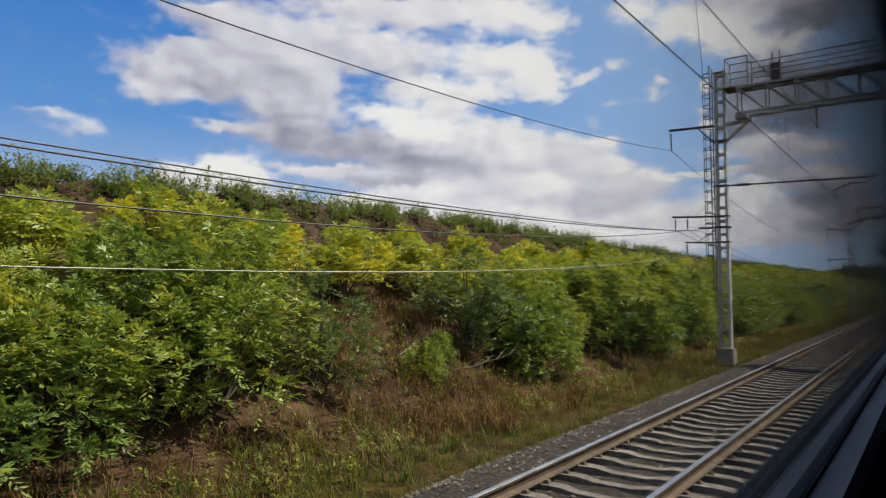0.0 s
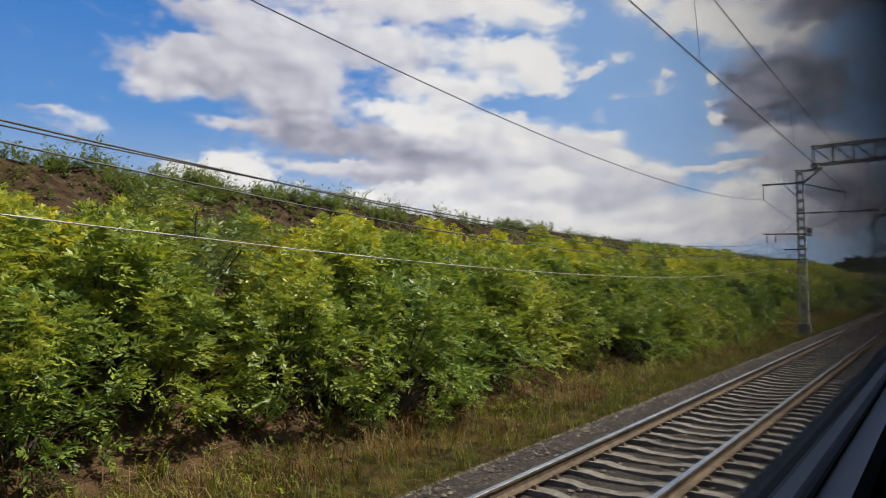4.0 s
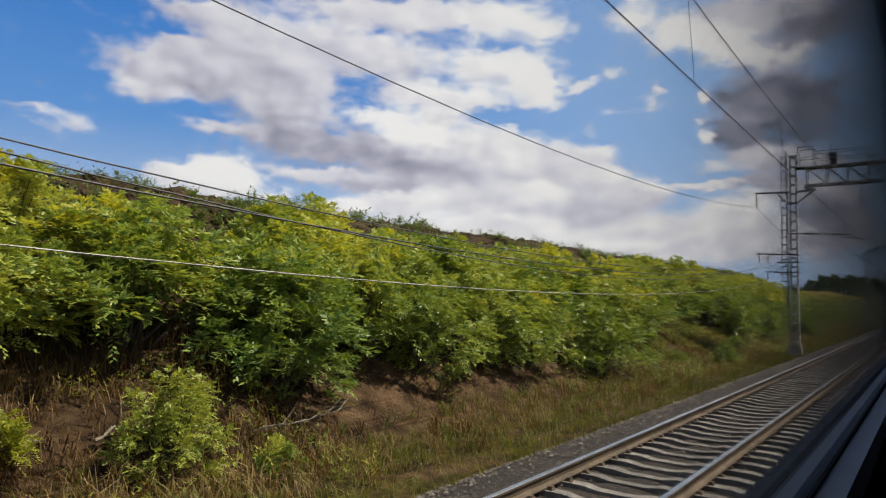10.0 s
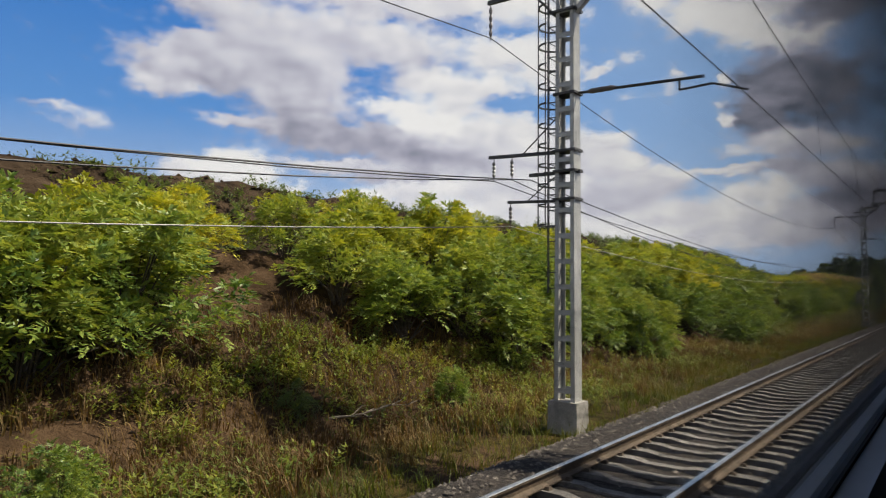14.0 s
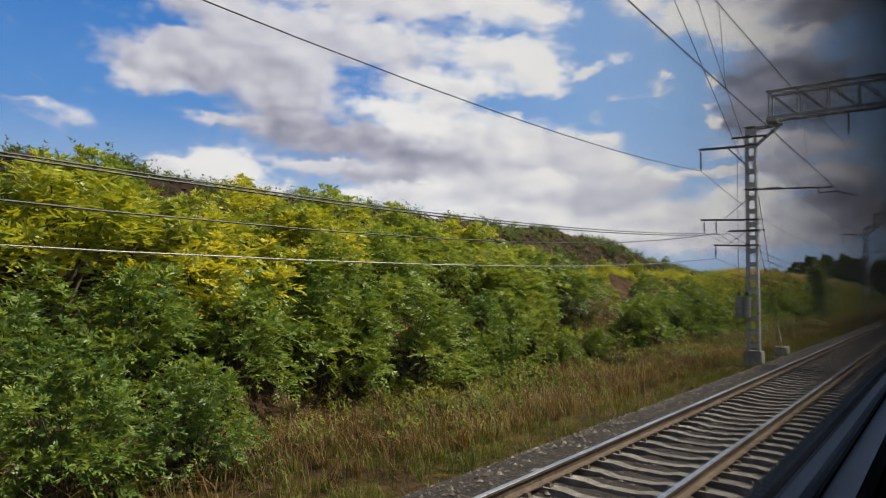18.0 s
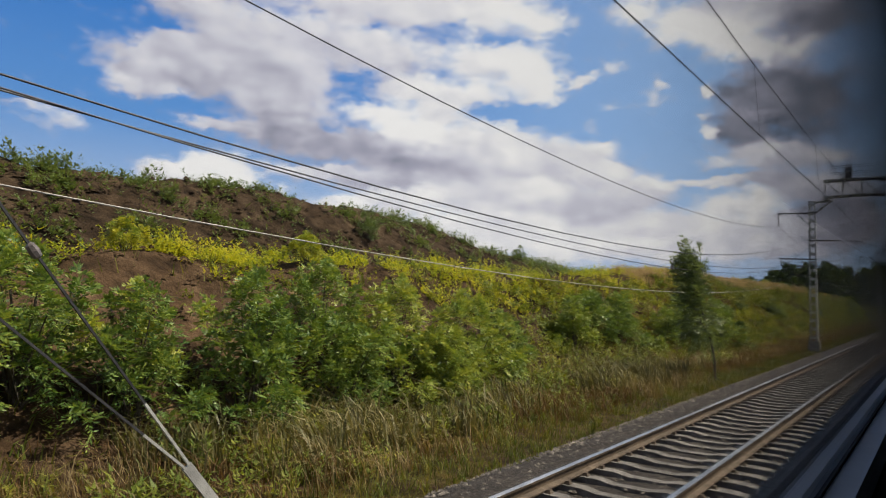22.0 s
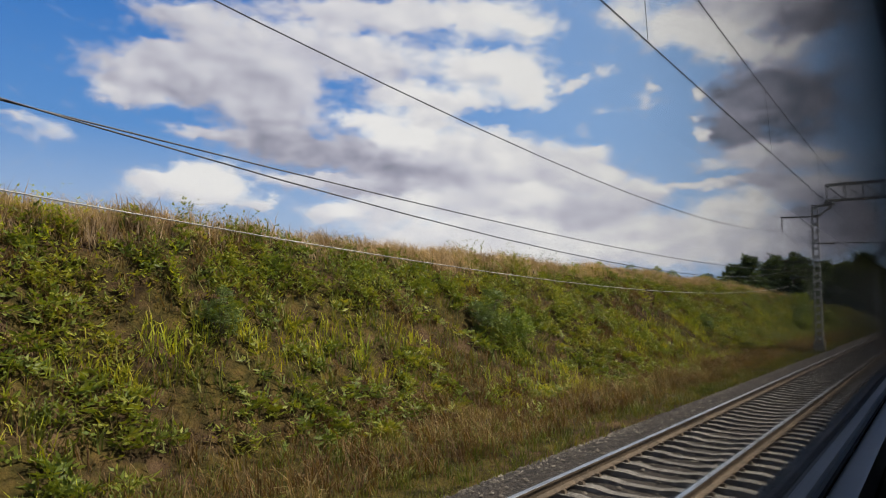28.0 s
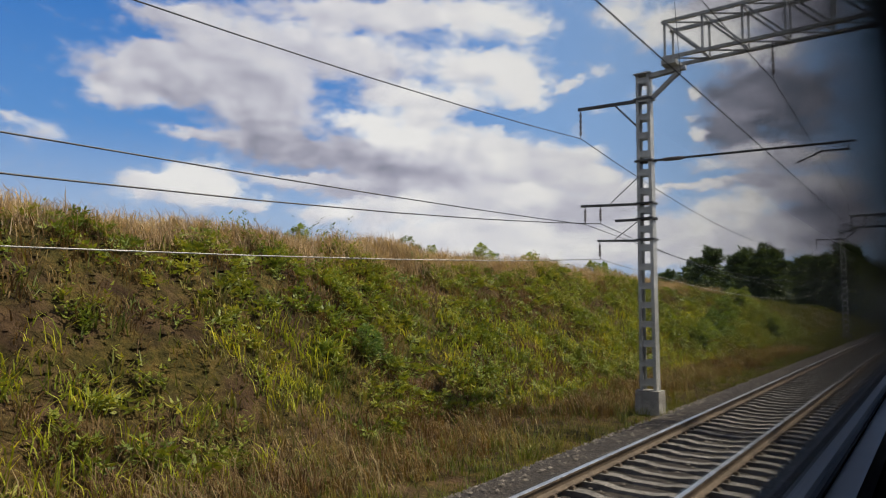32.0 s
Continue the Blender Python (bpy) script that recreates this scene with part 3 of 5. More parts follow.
SPACING = 0.55
one_sleeper = sleeper_geo(Geo(), 0).mesh("sleeper", SLEEPER)
clip = Geo()
for sx in (-GAUGE / 2, GAUGE / 2):
    for dx in (-0.12, 0.12):
        clip.box(sx + dx - 0.045, sx + dx + 0.045, -0.05, 0.05, -0.18, -0.135, 0.6)
n_sleepers = int((330 - 4) / SPACING)
rest, rest_clips = Geo(), Geo()
for i in range(-20, n_sleepers):
    y = 4 + i * SPACING
    if 0 <= i < 300:
        s = part("sleeper", one_sleeper, None, track, at=Matrix.Translation((random.uniform(-0.02, 0.02), y, random.uniform(-0.006, 0.006))))
    else:
        sleeper_geo(rest, y)
    rest_clips.add([(Vector(v) + Vector((0, y, 0))) for v in clip.v], clip.f)
tagged(part("sleepers_further_on", rest, SLEEPER, track), kind="stuff")
tagged(part("rail_clips", rest_clips, RUST, track), kind="stuff")

# loose stones on the shoulder and between the sleepers
def rubble(name, px, py, pz, size, material, label, category):
    """Loose angular lumps, one mesh."""
    n = len(px)
    octa = np.array([(1, 0, 0), (0, 1, 0), (-1, 0, 0), (0, -1, 0), (0, 0, 0.8), (0, 0, -0.8)])
    verts = octa[None] * size[:, None, None] * RNG.uniform(0.6, 1.35, (n, 6, 3))
    ang = RNG.uniform(0, 6.28, n)
    ca, sa = np.cos(ang)[:, None], np.sin(ang)[:, None]
    verts = np.stack([verts[..., 0] * ca - verts[..., 1] * sa, verts[..., 0] * sa + verts[..., 1] * ca, verts[..., 2]], -1) + np.stack([px, py, pz], -1)[:, None]
    tri = np.array([(0, 1, 4), (1, 2, 4), (2, 3, 4), (3, 0, 4)])
    tris = (np.arange(n)[:, None, None] * 6 + tri[None]).reshape(-1, 3).astype(np.int32)
    me = bpy.data.meshes.new(name)
    me.vertices.add(6 * n)
    me.vertices.foreach_set("co", verts.astype(np.float32).ravel())
    me.loops.add(tris.size)
    me.loops.foreach_set("vertex_index", tris.ravel())
    me.polygons.add(len(tris))
    me.polygons.foreach_set("loop_start", np.arange(0, tris.size, 3, dtype=np.int32))
    me.update(calc_edges=True)
    me.materials.append(material)
    return tagged(new(name, me), label, category, kind="stuff")


n = 32000
px = np.where(RNG.random(n) < 0.62, RNG.uniform(-6.3, -4.75, n), RNG.uniform(-4.8, -1.7, n))
pz = np.interp(px, [-6.35, -5.5, -5.0, -4.5, -4.33, -2.0, -1.3], [-0.72, -0.3, -0.15, -0.145, -0.235, -0.24, -0.35])
rubble("ballast_stones", px, RNG.uniform(-2, 300, n), pz, RNG.uniform(0.016, 0.045, n), STONE, "loose grey crushed stones on the track shoulder", "stones")
n = 9000
px, py = RNG.uniform(-30, -17, n), RNG.uniform(-5, 222, n)
rubble("earth_clods", px, py, land(px, py), RNG.uniform(0.05, 0.22, n) ** 1.15, EARTH, "dark brown clods of earth on the spoil heap", "clods")
n = 6000
px, py = RNG.uniform(-17, -10, n), RNG.uniform(150, 300, n)
rubble("bank_clods", px, py, land(px, py), RNG.uniform(0.03, 0.12, n), EARTH, "brown clods of earth on the bare bank", "clods")

# ---- the carriage that the view is taken from: a long pane, its sill and the dark inside ----
carriage = root("train_carriage", 0, 130, 0, "dark carriage interior with a long window pane and grey sill", "carriage", kind="structure")
CA, CB = -150.0, 330.0
for x in (-0.1145, -0.128, -0.1415):
    part("window_pane", Geo().add([(x, CA, 1.9), (x, CB, 1.9), (x, CB, 3.57), (x, CA, 3.57)], [(0, 1, 2, 3)]), GLASS, carriage, "clear window glass")
part("window_sill", Geo().box(-0.112, -0.084, CA, CB, 2.06, 2.102), SILLPAINT, carriage, "pale grey painted window sill")
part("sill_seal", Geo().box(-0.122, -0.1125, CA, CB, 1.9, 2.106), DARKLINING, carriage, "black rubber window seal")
# grey strip painted in place of the sill's reflection in the panes
part("outer_ledge", Geo().box(-0.1405, -0.1225, CA, CB, 1.9, 2.114), REFLECTION_GREY, carriage, "dull grey-blue strip standing in for the sill reflection")
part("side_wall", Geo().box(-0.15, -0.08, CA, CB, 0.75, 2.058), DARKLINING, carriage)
# unseen shell, near black so that the panes mirror a dark inside
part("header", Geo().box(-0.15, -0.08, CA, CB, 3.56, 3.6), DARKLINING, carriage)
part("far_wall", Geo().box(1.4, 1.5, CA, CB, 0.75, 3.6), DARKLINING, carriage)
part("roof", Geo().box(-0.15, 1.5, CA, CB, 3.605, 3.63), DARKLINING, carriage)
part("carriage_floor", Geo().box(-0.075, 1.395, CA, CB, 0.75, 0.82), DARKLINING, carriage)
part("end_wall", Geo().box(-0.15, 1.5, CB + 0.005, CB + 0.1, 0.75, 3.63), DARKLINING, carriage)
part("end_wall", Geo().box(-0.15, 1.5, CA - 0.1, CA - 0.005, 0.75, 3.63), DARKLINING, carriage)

# ---- masts ----
G0 = 0.6                                                   # rail level above the foot of a mast
MASTS = [(-6.6, -20.5, "plain"), (-6.6, 27.2, "tall"), (-6.62, 74.98, "plain"), (-6.4, 122.2, "tall"), (-6.15, 170.6, "plain"),
         (-6.62, 219.6, "plain"), (-6.4, 267.6, "plain"), (-6.5, 315.5, "plain"), (-6.5, 363.5, "plain"), (-6.5, 411.5, "plain")]


def insulator(name, parent, at, length=0.5, axis=(0, 0, -1), discs=4):
    prof = [(0, 0.012), (0.08, 0.012)]
    step = (length - 0.16) / discs
    for i in range(discs):
        a = 0.08 + i * step
        prof += [(a, 0.024), (a + step * 0.35, 0.043), (a + step * 0.6, 0.04), (a + step * 0.95, 0.022)]
    prof += [(length - 0.07, 0.012), (length, 0.012)]
    return part(name, Geo().lathe(at, prof, axis, 8), PORCELAIN, parent, "brown ribbed porcelain insulator")


def mast(kind, long_arm, drop=0.0):
    """A lattice mast: two channels joined by batten plates on a concrete plinth, with its arms."""
    tall = kind == "tall"
    top = (10.75 if tall else 8.75) + G0
    r = root("catenary_mast", 0, 0, -0.6, "grey steel catenary mast with batten plates on a concrete plinth", "mast", "masts along the line")
    part("plinth", Geo().box(-0.34, 0.34, -0.27, 0.27, -0.3, G0 + 0.04, 0.93), CONCRETE, r, "pale concrete plinth")
    w0, w1, d0, d1 = 0.23, 0.19, 0.16, 0.14
    for s in (-1, 1):
        g = Geo()
        for x0, x1, y0, y1 in ((s * w0, s * (w0 - 0.012), -d0, d0), (s * w0, s * (w0 - 0.09), -d0, -d0 + 0.012), (s * w0, s * (w0 - 0.09), d0 - 0.012, d0)):
            x0, x1 = min(x0, x1), max(x0, x1)
            k = w1 / w0
            g.add([(x0, y0, G0 + 0.04), (x1, y0, G0 + 0.04), (x1, y1, G0 + 0.04), (x0, y1, G0 + 0.04), (x0 * k, y0 * d1 / d0, top), (x1 * k, y0 * d1 / d0, top), (x1 * k, y1 * d1 / d0, top), (x0 * k, y1 * d1 / d0, top)],
                  [(3, 2, 1, 0), (4, 5, 6, 7), (0, 1, 5, 4), (1, 2, 6, 5), (2, 3, 7, 6), (3, 0, 4, 7)])
        part("channel", g, STEEL, r, "pale grey painted channel")
    half = 0.05 if tall else 0.085
    batten = Geo().box(-0.21, 0.21, -0.006, 0.006, -half, half).mesh("batten", STEEL)
    z = G0 + 0.25
    while z < top - 0.1:
        k = 1 - (1 - w1 / w0) * (z - G0) / (top - G0)
        for y in (-d0 * k - 0.005, d0 * k + 0.005):
            part("batten", batten, None, r, at=Matrix.Translation((0, y, z)) @ Matrix.Diagonal((k, 1, 1, 1)))
        z += 0.52
    part("cap", Geo().box(-0.24, 0.24, -0.2, 0.2, top, top + 0.03), STEEL, r)
    for zb in (4.12 - drop, 4.7 - drop, 5.12, 6.3, 8.05):
        part("clamp_band", Geo().box(-0.25, 0.25, -0.19, 0.19, zb + G0 - 0.025, zb + G0 + 0.025), DARKSTEEL, r, "dark steel clamp band")
    # bracket that carries the gantry beam
    part("beam_bracket", Geo().bar((0.1, 0, 8.68 + G0), (1.15, 0, 8.75 + G0), 0.16, 0.12).bar((0.15, 0, 8.0 + G0), (1.0, 0, 8.68 + G0), 0.12, 0.1), STEEL, r)
    part("beam_seat", Geo().box(0.62, 1.0, -0.4, 0.4, 8.8 + G0, 8.93 + G0), STEEL, r)
    # upper feeder arm on the bank side
    up = 8.75 if tall else 8.1
    part("feeder_arm", Geo().bar((-0.15, 0, up - 0.06 + G0), (-2.0, 0, up + G0), 0.07, 0.09), DARKSTEEL, r, "dark steel feeder arm")
    part("feeder_strut", Geo().bar((-0.2, 0, up - 0.8 + G0), (-0.85, 0, up - 0.08 + G0), 0.05), DARKSTEEL, r)
    insulator("feeder_insulator", r, (-1.93, 0, up - 0.04 + G0), 0.84)
    # lower arms
    part("cable_arm", Geo().bar((-0.15, 0, 5.12 + G0), (-1.95, 0, 5.2 + G0), 0.06, 0.07), DARKSTEEL, r)
    part("cable_arm_stay", Geo().bar((-0.2, 0, 5.9 + G0), (-1.05, 0, 5.2 + G0), 0.022), DARKSTEEL, r)
    insulator("cable_insulator", r, (-1.82, 0, 5.16 + G0), 0.5)
    insulator("cable_insulator", r, (-1.35, 0, 5.15 + G0), 0.5)
    part("short_arm", Geo().bar((-0.9, 0.0, 4.7 - drop + G0), (0.3, 0, 4.68 - drop + G0), 0.07), DARKSTEEL, r)
    part("low_arm", Geo().bar((-0.15, 0, 4.1 - drop + G0), (-1.45, 0, 4.16 - drop + G0), 0.05, 0.06), DARKSTEEL, r)
    part("low_arm_stay", Geo().bar((-0.2, 0, 4.68 - drop + G0), (-0.95, 0, 4.16 - drop + G0), 0.02), DARKSTEEL, r)
    insulator("low_insulator", r, (-1.38, 0, 4.13 - drop + G0), 0.5)
    # cantilever over the track with its steady arm
    end = 5.0 if long_arm else 2.75
    part("cantilever", Geo().bar((0.2, 0, 6.3 + G0), (end, 0, 6.18 + G0), 0.06, sides=8), DARKSTEEL, r, "dark tubular cantilever")
    part("cantilever_insulator", Geo().lathe((0.45, 0, 6.29 + G0), [(0, 0.03), (0.1, 0.06), (0.2, 0.05), (0.3, 0.06), (0.4, 0.05), (0.5, 0.06), (0.6, 0.03)], (1, 0, -0.02), 8), PORCELAIN, r, "brown porcelain insulator")
    tip = 3.75 if long_arm else 3.5
    base = end - 0.15 if long_arm else end - 0.45
    part("steady_arm", Geo().bar((base, 0, 6.18 + G0), (base, 0, 6.0 + G0), 0.035).bar((base, 0, 6.0 + G0), ((base + tip) / 2, 0, 6.02 + G0), 0.035).bar(((base + tip) / 2, 0, 6.02 + G0), (tip, 0, 5.8 + G0), 0.035), DARKSTEEL, r)
    if tall:
        lad = part("ladder", Geo().bar((-0.34, -0.2, G0 + 2.2), (-0.34, -0.2, top + 0.3), 0.035).bar((-0.34, 0.2, G0 + 2.2), (-0.34, 0.2, top + 0.3), 0.035), DARKSTEEL, r, "caged steel ladder")
        rung = Geo().bar((-0.34, -0.2, 0), (-0.34, 0.2, 0), 0.014).bar((-0.34, -0.2, 0), (-0.2, -0.15, 0), 0.02).bar((-0.34, 0.2, 0), (-0.2, 0.15, 0), 0.02).mesh("rung", DARKSTEEL)
        hoop = Geo()
        pts = [(-0.34 - 0.3 * math.sin(a), -0.3 * math.cos(a), 0) for a in np.linspace(0, math.pi, 8)]
        for a, b in zip(pts, pts[1:]):
            hoop.bar(a, b, 0.03)
        hoop = hoop.mesh("hoop", DARKSTEEL)
        for i in range(int((top - G0 - 2.2) / 0.32)):
            part("rung", rung, None, lad, at=Matrix.Translation((0, 0, G0 + 2.3 + i * 0.32)))
        for i in range(int((top - G0 - 3.6) / 0.42) + 1):
            part("hoop", hoop, None, lad, at=Matrix.Translation((0, 0, G0 + 3.6 + i * 0.42)))
        for y in (-0.15, 0.15):
            part("cage_bar", Geo().bar((-0.61, y, G0 + 3.6), (-0.61, y, top), 0.02), DARKSTEEL, lad)
        gate = Geo()
        for x in (0.3, 1.1):
            gate.bar((x, -0.4, 10.0 + G0), (x, -0.4, 11.15 + G0), 0.045)
            gate.bar((x, 0.4, 10.0 + G0), (x, 0.4, 11.15 + G0), 0.045)
        for z in (10.55, 11.13):
            gate.bar((0.3, -0.4, z + G0), (1.1, -0.4, z + G0), 0.04).bar((0.3, 0.4, z + G0), (1.1, 0.4, z + G0), 0.04).bar((0.3, -0.4, z + G0), (0.3, 0.4, z + G0), 0.04)
        part("landing_rail", gate, STEEL, r, "grey tubular landing rail")
        part("landing_deck", Geo().box(0.2, 1.15, -0.4, 0.4, 9.98 + G0, 10.03 + G0), DARKSTEEL, r)
    return r


def gantry_beam(railed):
    """A box truss that spans the tracks from mast to mast."""
    r = root("gantry_beam", 0, 0, 0, "grey steel box truss spanning the tracks", "gantry", "gantry beams")
    length, z0, z1, w = 12.6, 8.98, 9.98, 0.36
    for y in (-w, w):
        for z in (z0, z1):
            part("chord", Geo().bar((0.65, y, z), (length, y, z), 0.085), STEEL, r)
    bays = 12
    xs_ = [0.72 + i * (length - 0.8) / bays for i in range(bays + 1)]
    step = xs_[1] - xs_[0]
    post = Geo().bar((0, 0, z0), (0, 0, z1), 0.055).mesh("post", STEEL)
    rise = Geo().bar((0, 0, z0), (step, 0, z1), 0.05).mesh("diagonal", STEEL)
    fall = Geo().bar((0, 0, z1), (step, 0, z0), 0.05).mesh("diagonal", STEEL)
    lace = Geo().bar((0, -w, 0), (step, w, 0), 0.035).bar((0, -w, 0), (0, w, 0), 0.035).mesh("lacing", STEEL)
    for i, x in enumerate(xs_):
        for y in (-w, w):
            part("post", post, None, r, at=Matrix.Translation((x, y, 0)))
            if i < bays:
                part("diagonal", fall if i < bays // 2 else rise, None, r, at=Matrix.Translation((x, y, 0)))
        if i < bays:
            for z in (z0, z1):
                part("lacing", lace, None, r, at=Matrix.Translation((x, 0, z)))
    if railed:
        for y in (-w, w):
            for z in (z1 + 0.45, z1 + 0.85):
                part("hand_rail", Geo().bar((1.1, y, z), (length, y, z), 0.035), STEEL, r)
            for x in xs_[1::2]:
                part("rail_post", Geo().bar((x, y, z1), (x, y, z1 + 0.85), 0.035), STEEL, r)
        part("walkway", Geo().box(0.7, length, -w * 0.8, w * 0.8, z1 + 0.045, z1 + 0.07), DARKSTEEL, r, "steel walkway grating")
        gear = part("switch_gear", Geo().box(1.85, 2.2, -0.2, 0.2, z1 + 0.1, z1 + 0.75), DARKSTEEL, r, "dark switch box with insulators on top")
        for x in (1.9, 2.15):
            insulator("gear_insulator", gear, (x, 0, z1 + 0.72), 0.55, (0, 0, 1))
    for x in (3.3, 7.6):
        insulator("hanger_insulator", r, (x, 0, z0 - 0.02), 0.95, discs=5)
    return r


built = {}
for x, y, kind in MASTS:
    long_arm = round(y) in (27, 75, 268, 364)
    drop = 0.44 if round(y) == 75 else 0.0
    key = (kind, long_arm, drop)
    if key not in built:
        built[key] = mast(kind, long_arm, drop)
        built[key].matrix_basis = Matrix.Translation((x, y, -0.6))
    else:
        copy_thing(built[key], Matrix.Translation((x, y, -0.6)))
    railed = kind == "tall" or round(y) == 220
    if railed not in built:
        built[railed] = gantry_beam(railed)
        built[railed].matrix_basis = Matrix.Translation((x, y, 0))
    else:
        copy_thing(built[railed], Matrix.Translation((x, y, 0)))
# far ends of the beams stand on plain posts
g = Geo().box(-0.2, 0.2, -0.16, 0.16, 0, 8.9 + G0, 0.85).mesh("gantry_post", STEEL)
for x, y, kind in MASTS:
    o = new("gantry_post", g)
    o.location = (x + 12.45, y, -0.6)
    tagged(o, "grey steel post under the far end of a gantry beam", "post", "gantry posts")


# ---- wires ----
def wire(name, label, ends, sags, radius, material, sides=5):
    """A wire that hangs from point to point; sags: the drop in the middle of each span."""
    g = Geo()
    for (a, b), sag in zip(zip(ends, ends[1:]), sags):
        n = 16
        pts = [Vector(a).lerp(Vector(b), i / n) - Vector((0, 0, 4 * sag * (i / n) * (1 - i / n))) for i in range(n + 1)]
        rings = []
        for p in pts:
            rings += [(p.x + radius * math.cos(k * 2 * math.pi / sides), p.y, p.z + radius * math.sin(k * 2 * math.pi / sides)) for k in range(sides)]
        g.add(rings, [(i * sides + k, i * sides + (k + 1) % sides, (i + 1) * sides + (k + 1) % sides, (i + 1) * sides + k) for i in range(n) for k in range(sides)])
    return tagged(new(name, g.mesh(name, material)), label, "wire", "overhead wires")


wire("feeder_wire", "dark feeder wire hung from the upper mast arms", [(x - 1.93, y, 7.93 if k == "tall" else 7.22) for x, y, k in MASTS], [1.3, 1.35, 1.12, 1.3, 1.24, 1.13, 1.2, 1.2, 1.2], 0.012, WIRE)
wire("supply_cable", "dark supply cable hung below the mast arms", [(x - 1.82, y, 4.66) for x, y, k in MASTS], [0.65, 0.95, 1.22, 0.96, 0.86, 0.54, 0.75, 0.9, 0.9], 0.012, WIRE)
wire("supply_cable", "second dark supply cable on the mast arms", [(x - 1.35, y, 4.65) for x, y, k in MASTS], [1.35, 1.45, 1.65, 1.52, 1.18, 1.15, 1.1, 1.2, 1.2], 0.012, WIRE)
wire("anchored_cable", "dark cable on the short mast arms, anchored high on a mast", [(x - 0.88, y, 4.1 if round(y) == 75 else 4.6) for x, y, k in MASTS[:5]] + [(-6.84, 219.5, 6.45)], [0.85, 1.0, 1.2, 1.1, 1.6], 0.013, WIRE)
wire("signal_cable", "pale signal cable sagging between the masts", [(x - 1.38, y, 3.2 if round(y) == 75 else 3.63) for x, y, k in MASTS], [1.08, 0.86, 0.93, 0.95, 1.0, 0.85, 0.85, 0.9, 0.9], 0.01, ALUMINIUM)
for z0, z1 in ((12.0, 6.2), (14.6, 6.9)):
    tagged(new("anchor_wire", Geo().bar((-4.85, 150.6, z0), (-6.0, 170.45, z1), 0.016).mesh("anchor_wire", WIRE)), "straight wire led down to the tensioning mast", "wire", "overhead wires")
damper = root("cable_marker", -7.65, 195.7, 3.5, "dark cross-shaped spacer clamped on a supply cable", "cable clamp")
part("arms", Geo().bar((0, -0.16, 0), (0, 0.16, 0), 0.03).bar((0, 0, -0.12), (0, 0, 0.12), 0.03), DARKSTEEL, damper)
part("disc", Geo().lathe((-0.03, 0, 0), [(0, 0.0), (0, 0.07), (0.06, 0.07), (0.06, 0.0)], (1, 0, 0), 10), DARKSTEEL, damper)
wire("contact_wire", "contact wire over the track", [(-3.0, y, 5.8) for x, y, k in MASTS], [0.03] * 9, 0.012, WIRE)
wire("messenger_wire", "messenger wire over the track", [(-3.1, y, 7.95) for x, y, k in MASTS], [0.75] * 9, 0.012, WIRE)
for (x, y, k), (x2, y2, k2) in zip(MASTS[:8], MASTS[1:]):
    for i in range(1, 6):
        s = i / 6
        z1 = 7.95 - 3.0 * s * (1 - s)
        tagged(new("dropper", Geo().bar((-3.1, y + (y2 - y) * s, z1), (-3.0, y + (y2 - y) * s, 5.78), 0.008).mesh("dropper", WIRE)), "thin dropper wire between messenger and contact wire", "wire", "droppers")

# ---- switch on the second mast ----
mx, my = -6.62, 74.98
sw = root("pole_switch", mx, my, 0, "pole-mounted switch with three brown insulators on a dark arm", "switch")
S0, S1 = Vector((0.05, 0.2, 5.14)), Vector((0.27, 1.62, 5.1))
part("switch_arm", Geo().bar(S0, S1, 0.07, 0.09).bar((-0.1, 0.2, 4.78), S0.lerp(S1, 0.55), 0.05), DARKSTEEL, sw)
part("switch_base", Geo().bar(S0.lerp(S1, 0.3) + Vector((0, 0, 0.07)), S0.lerp(S1, 0.98) + Vector((0, 0, 0.07)), 0.12, 0.04), STEEL, sw, "pale steel base bar")
for k_ in (0.38, 0.64, 0.95):
    prof = [(0, 0.02), (0.04, 0.03)] + [q for k in range(6) for q in ((0.05 + k * 0.055, 0.045), (0.075 + k * 0.055, 0.075), (0.095 + k * 0.055, 0.045))] + [(0.4, 0.03), (0.42, 0.03)]
    part("post_insulator", Geo().lathe(S0.lerp(S1, k_) + Vector((0, 0, 0.08)), prof, (0, 0, 1), 12), PORCELAIN, sw, "brown ribbed porcelain post insulator")
for k_, lean_ in ((0.64, 0.1), (0.95, -0.1)):
    h0 = S0.lerp(S1, k_) + Vector((0, 0, 0.5))
    part("arcing_horn", Geo().bar(h0, h0 + Vector((0.02, lean_, 0.06)), 0.014).bar(h0 + Vector((0.02, lean_, 0.06)), h0 + Vector((0.05, lean_ * 0.4, 0.42)), 0.014), DARKSTEEL, sw)
part("feeder_bracket", Geo().bar((0.2, -0.1, 7.95), (2.2, -0.1, 7.3), 0.06), DARKSTEEL, sw)
insulator("bracket_insulator", sw, (2.2, -0.1, 7.3), 0.5)
jump = Geo()
pts = [Vector((2.2, -0.1, 6.8)).lerp(S1 + Vector((0, 0, 0.5)), i / 10) + Vector((0.25, 0.1, -0.35)) * math.sin(math.pi * i / 10) for i in range(11)]
for a, b in zip(pts, pts[1:]):
    jump.bar(a, b, 0.02)
part("jumper_cable", jump, WIRE, sw)

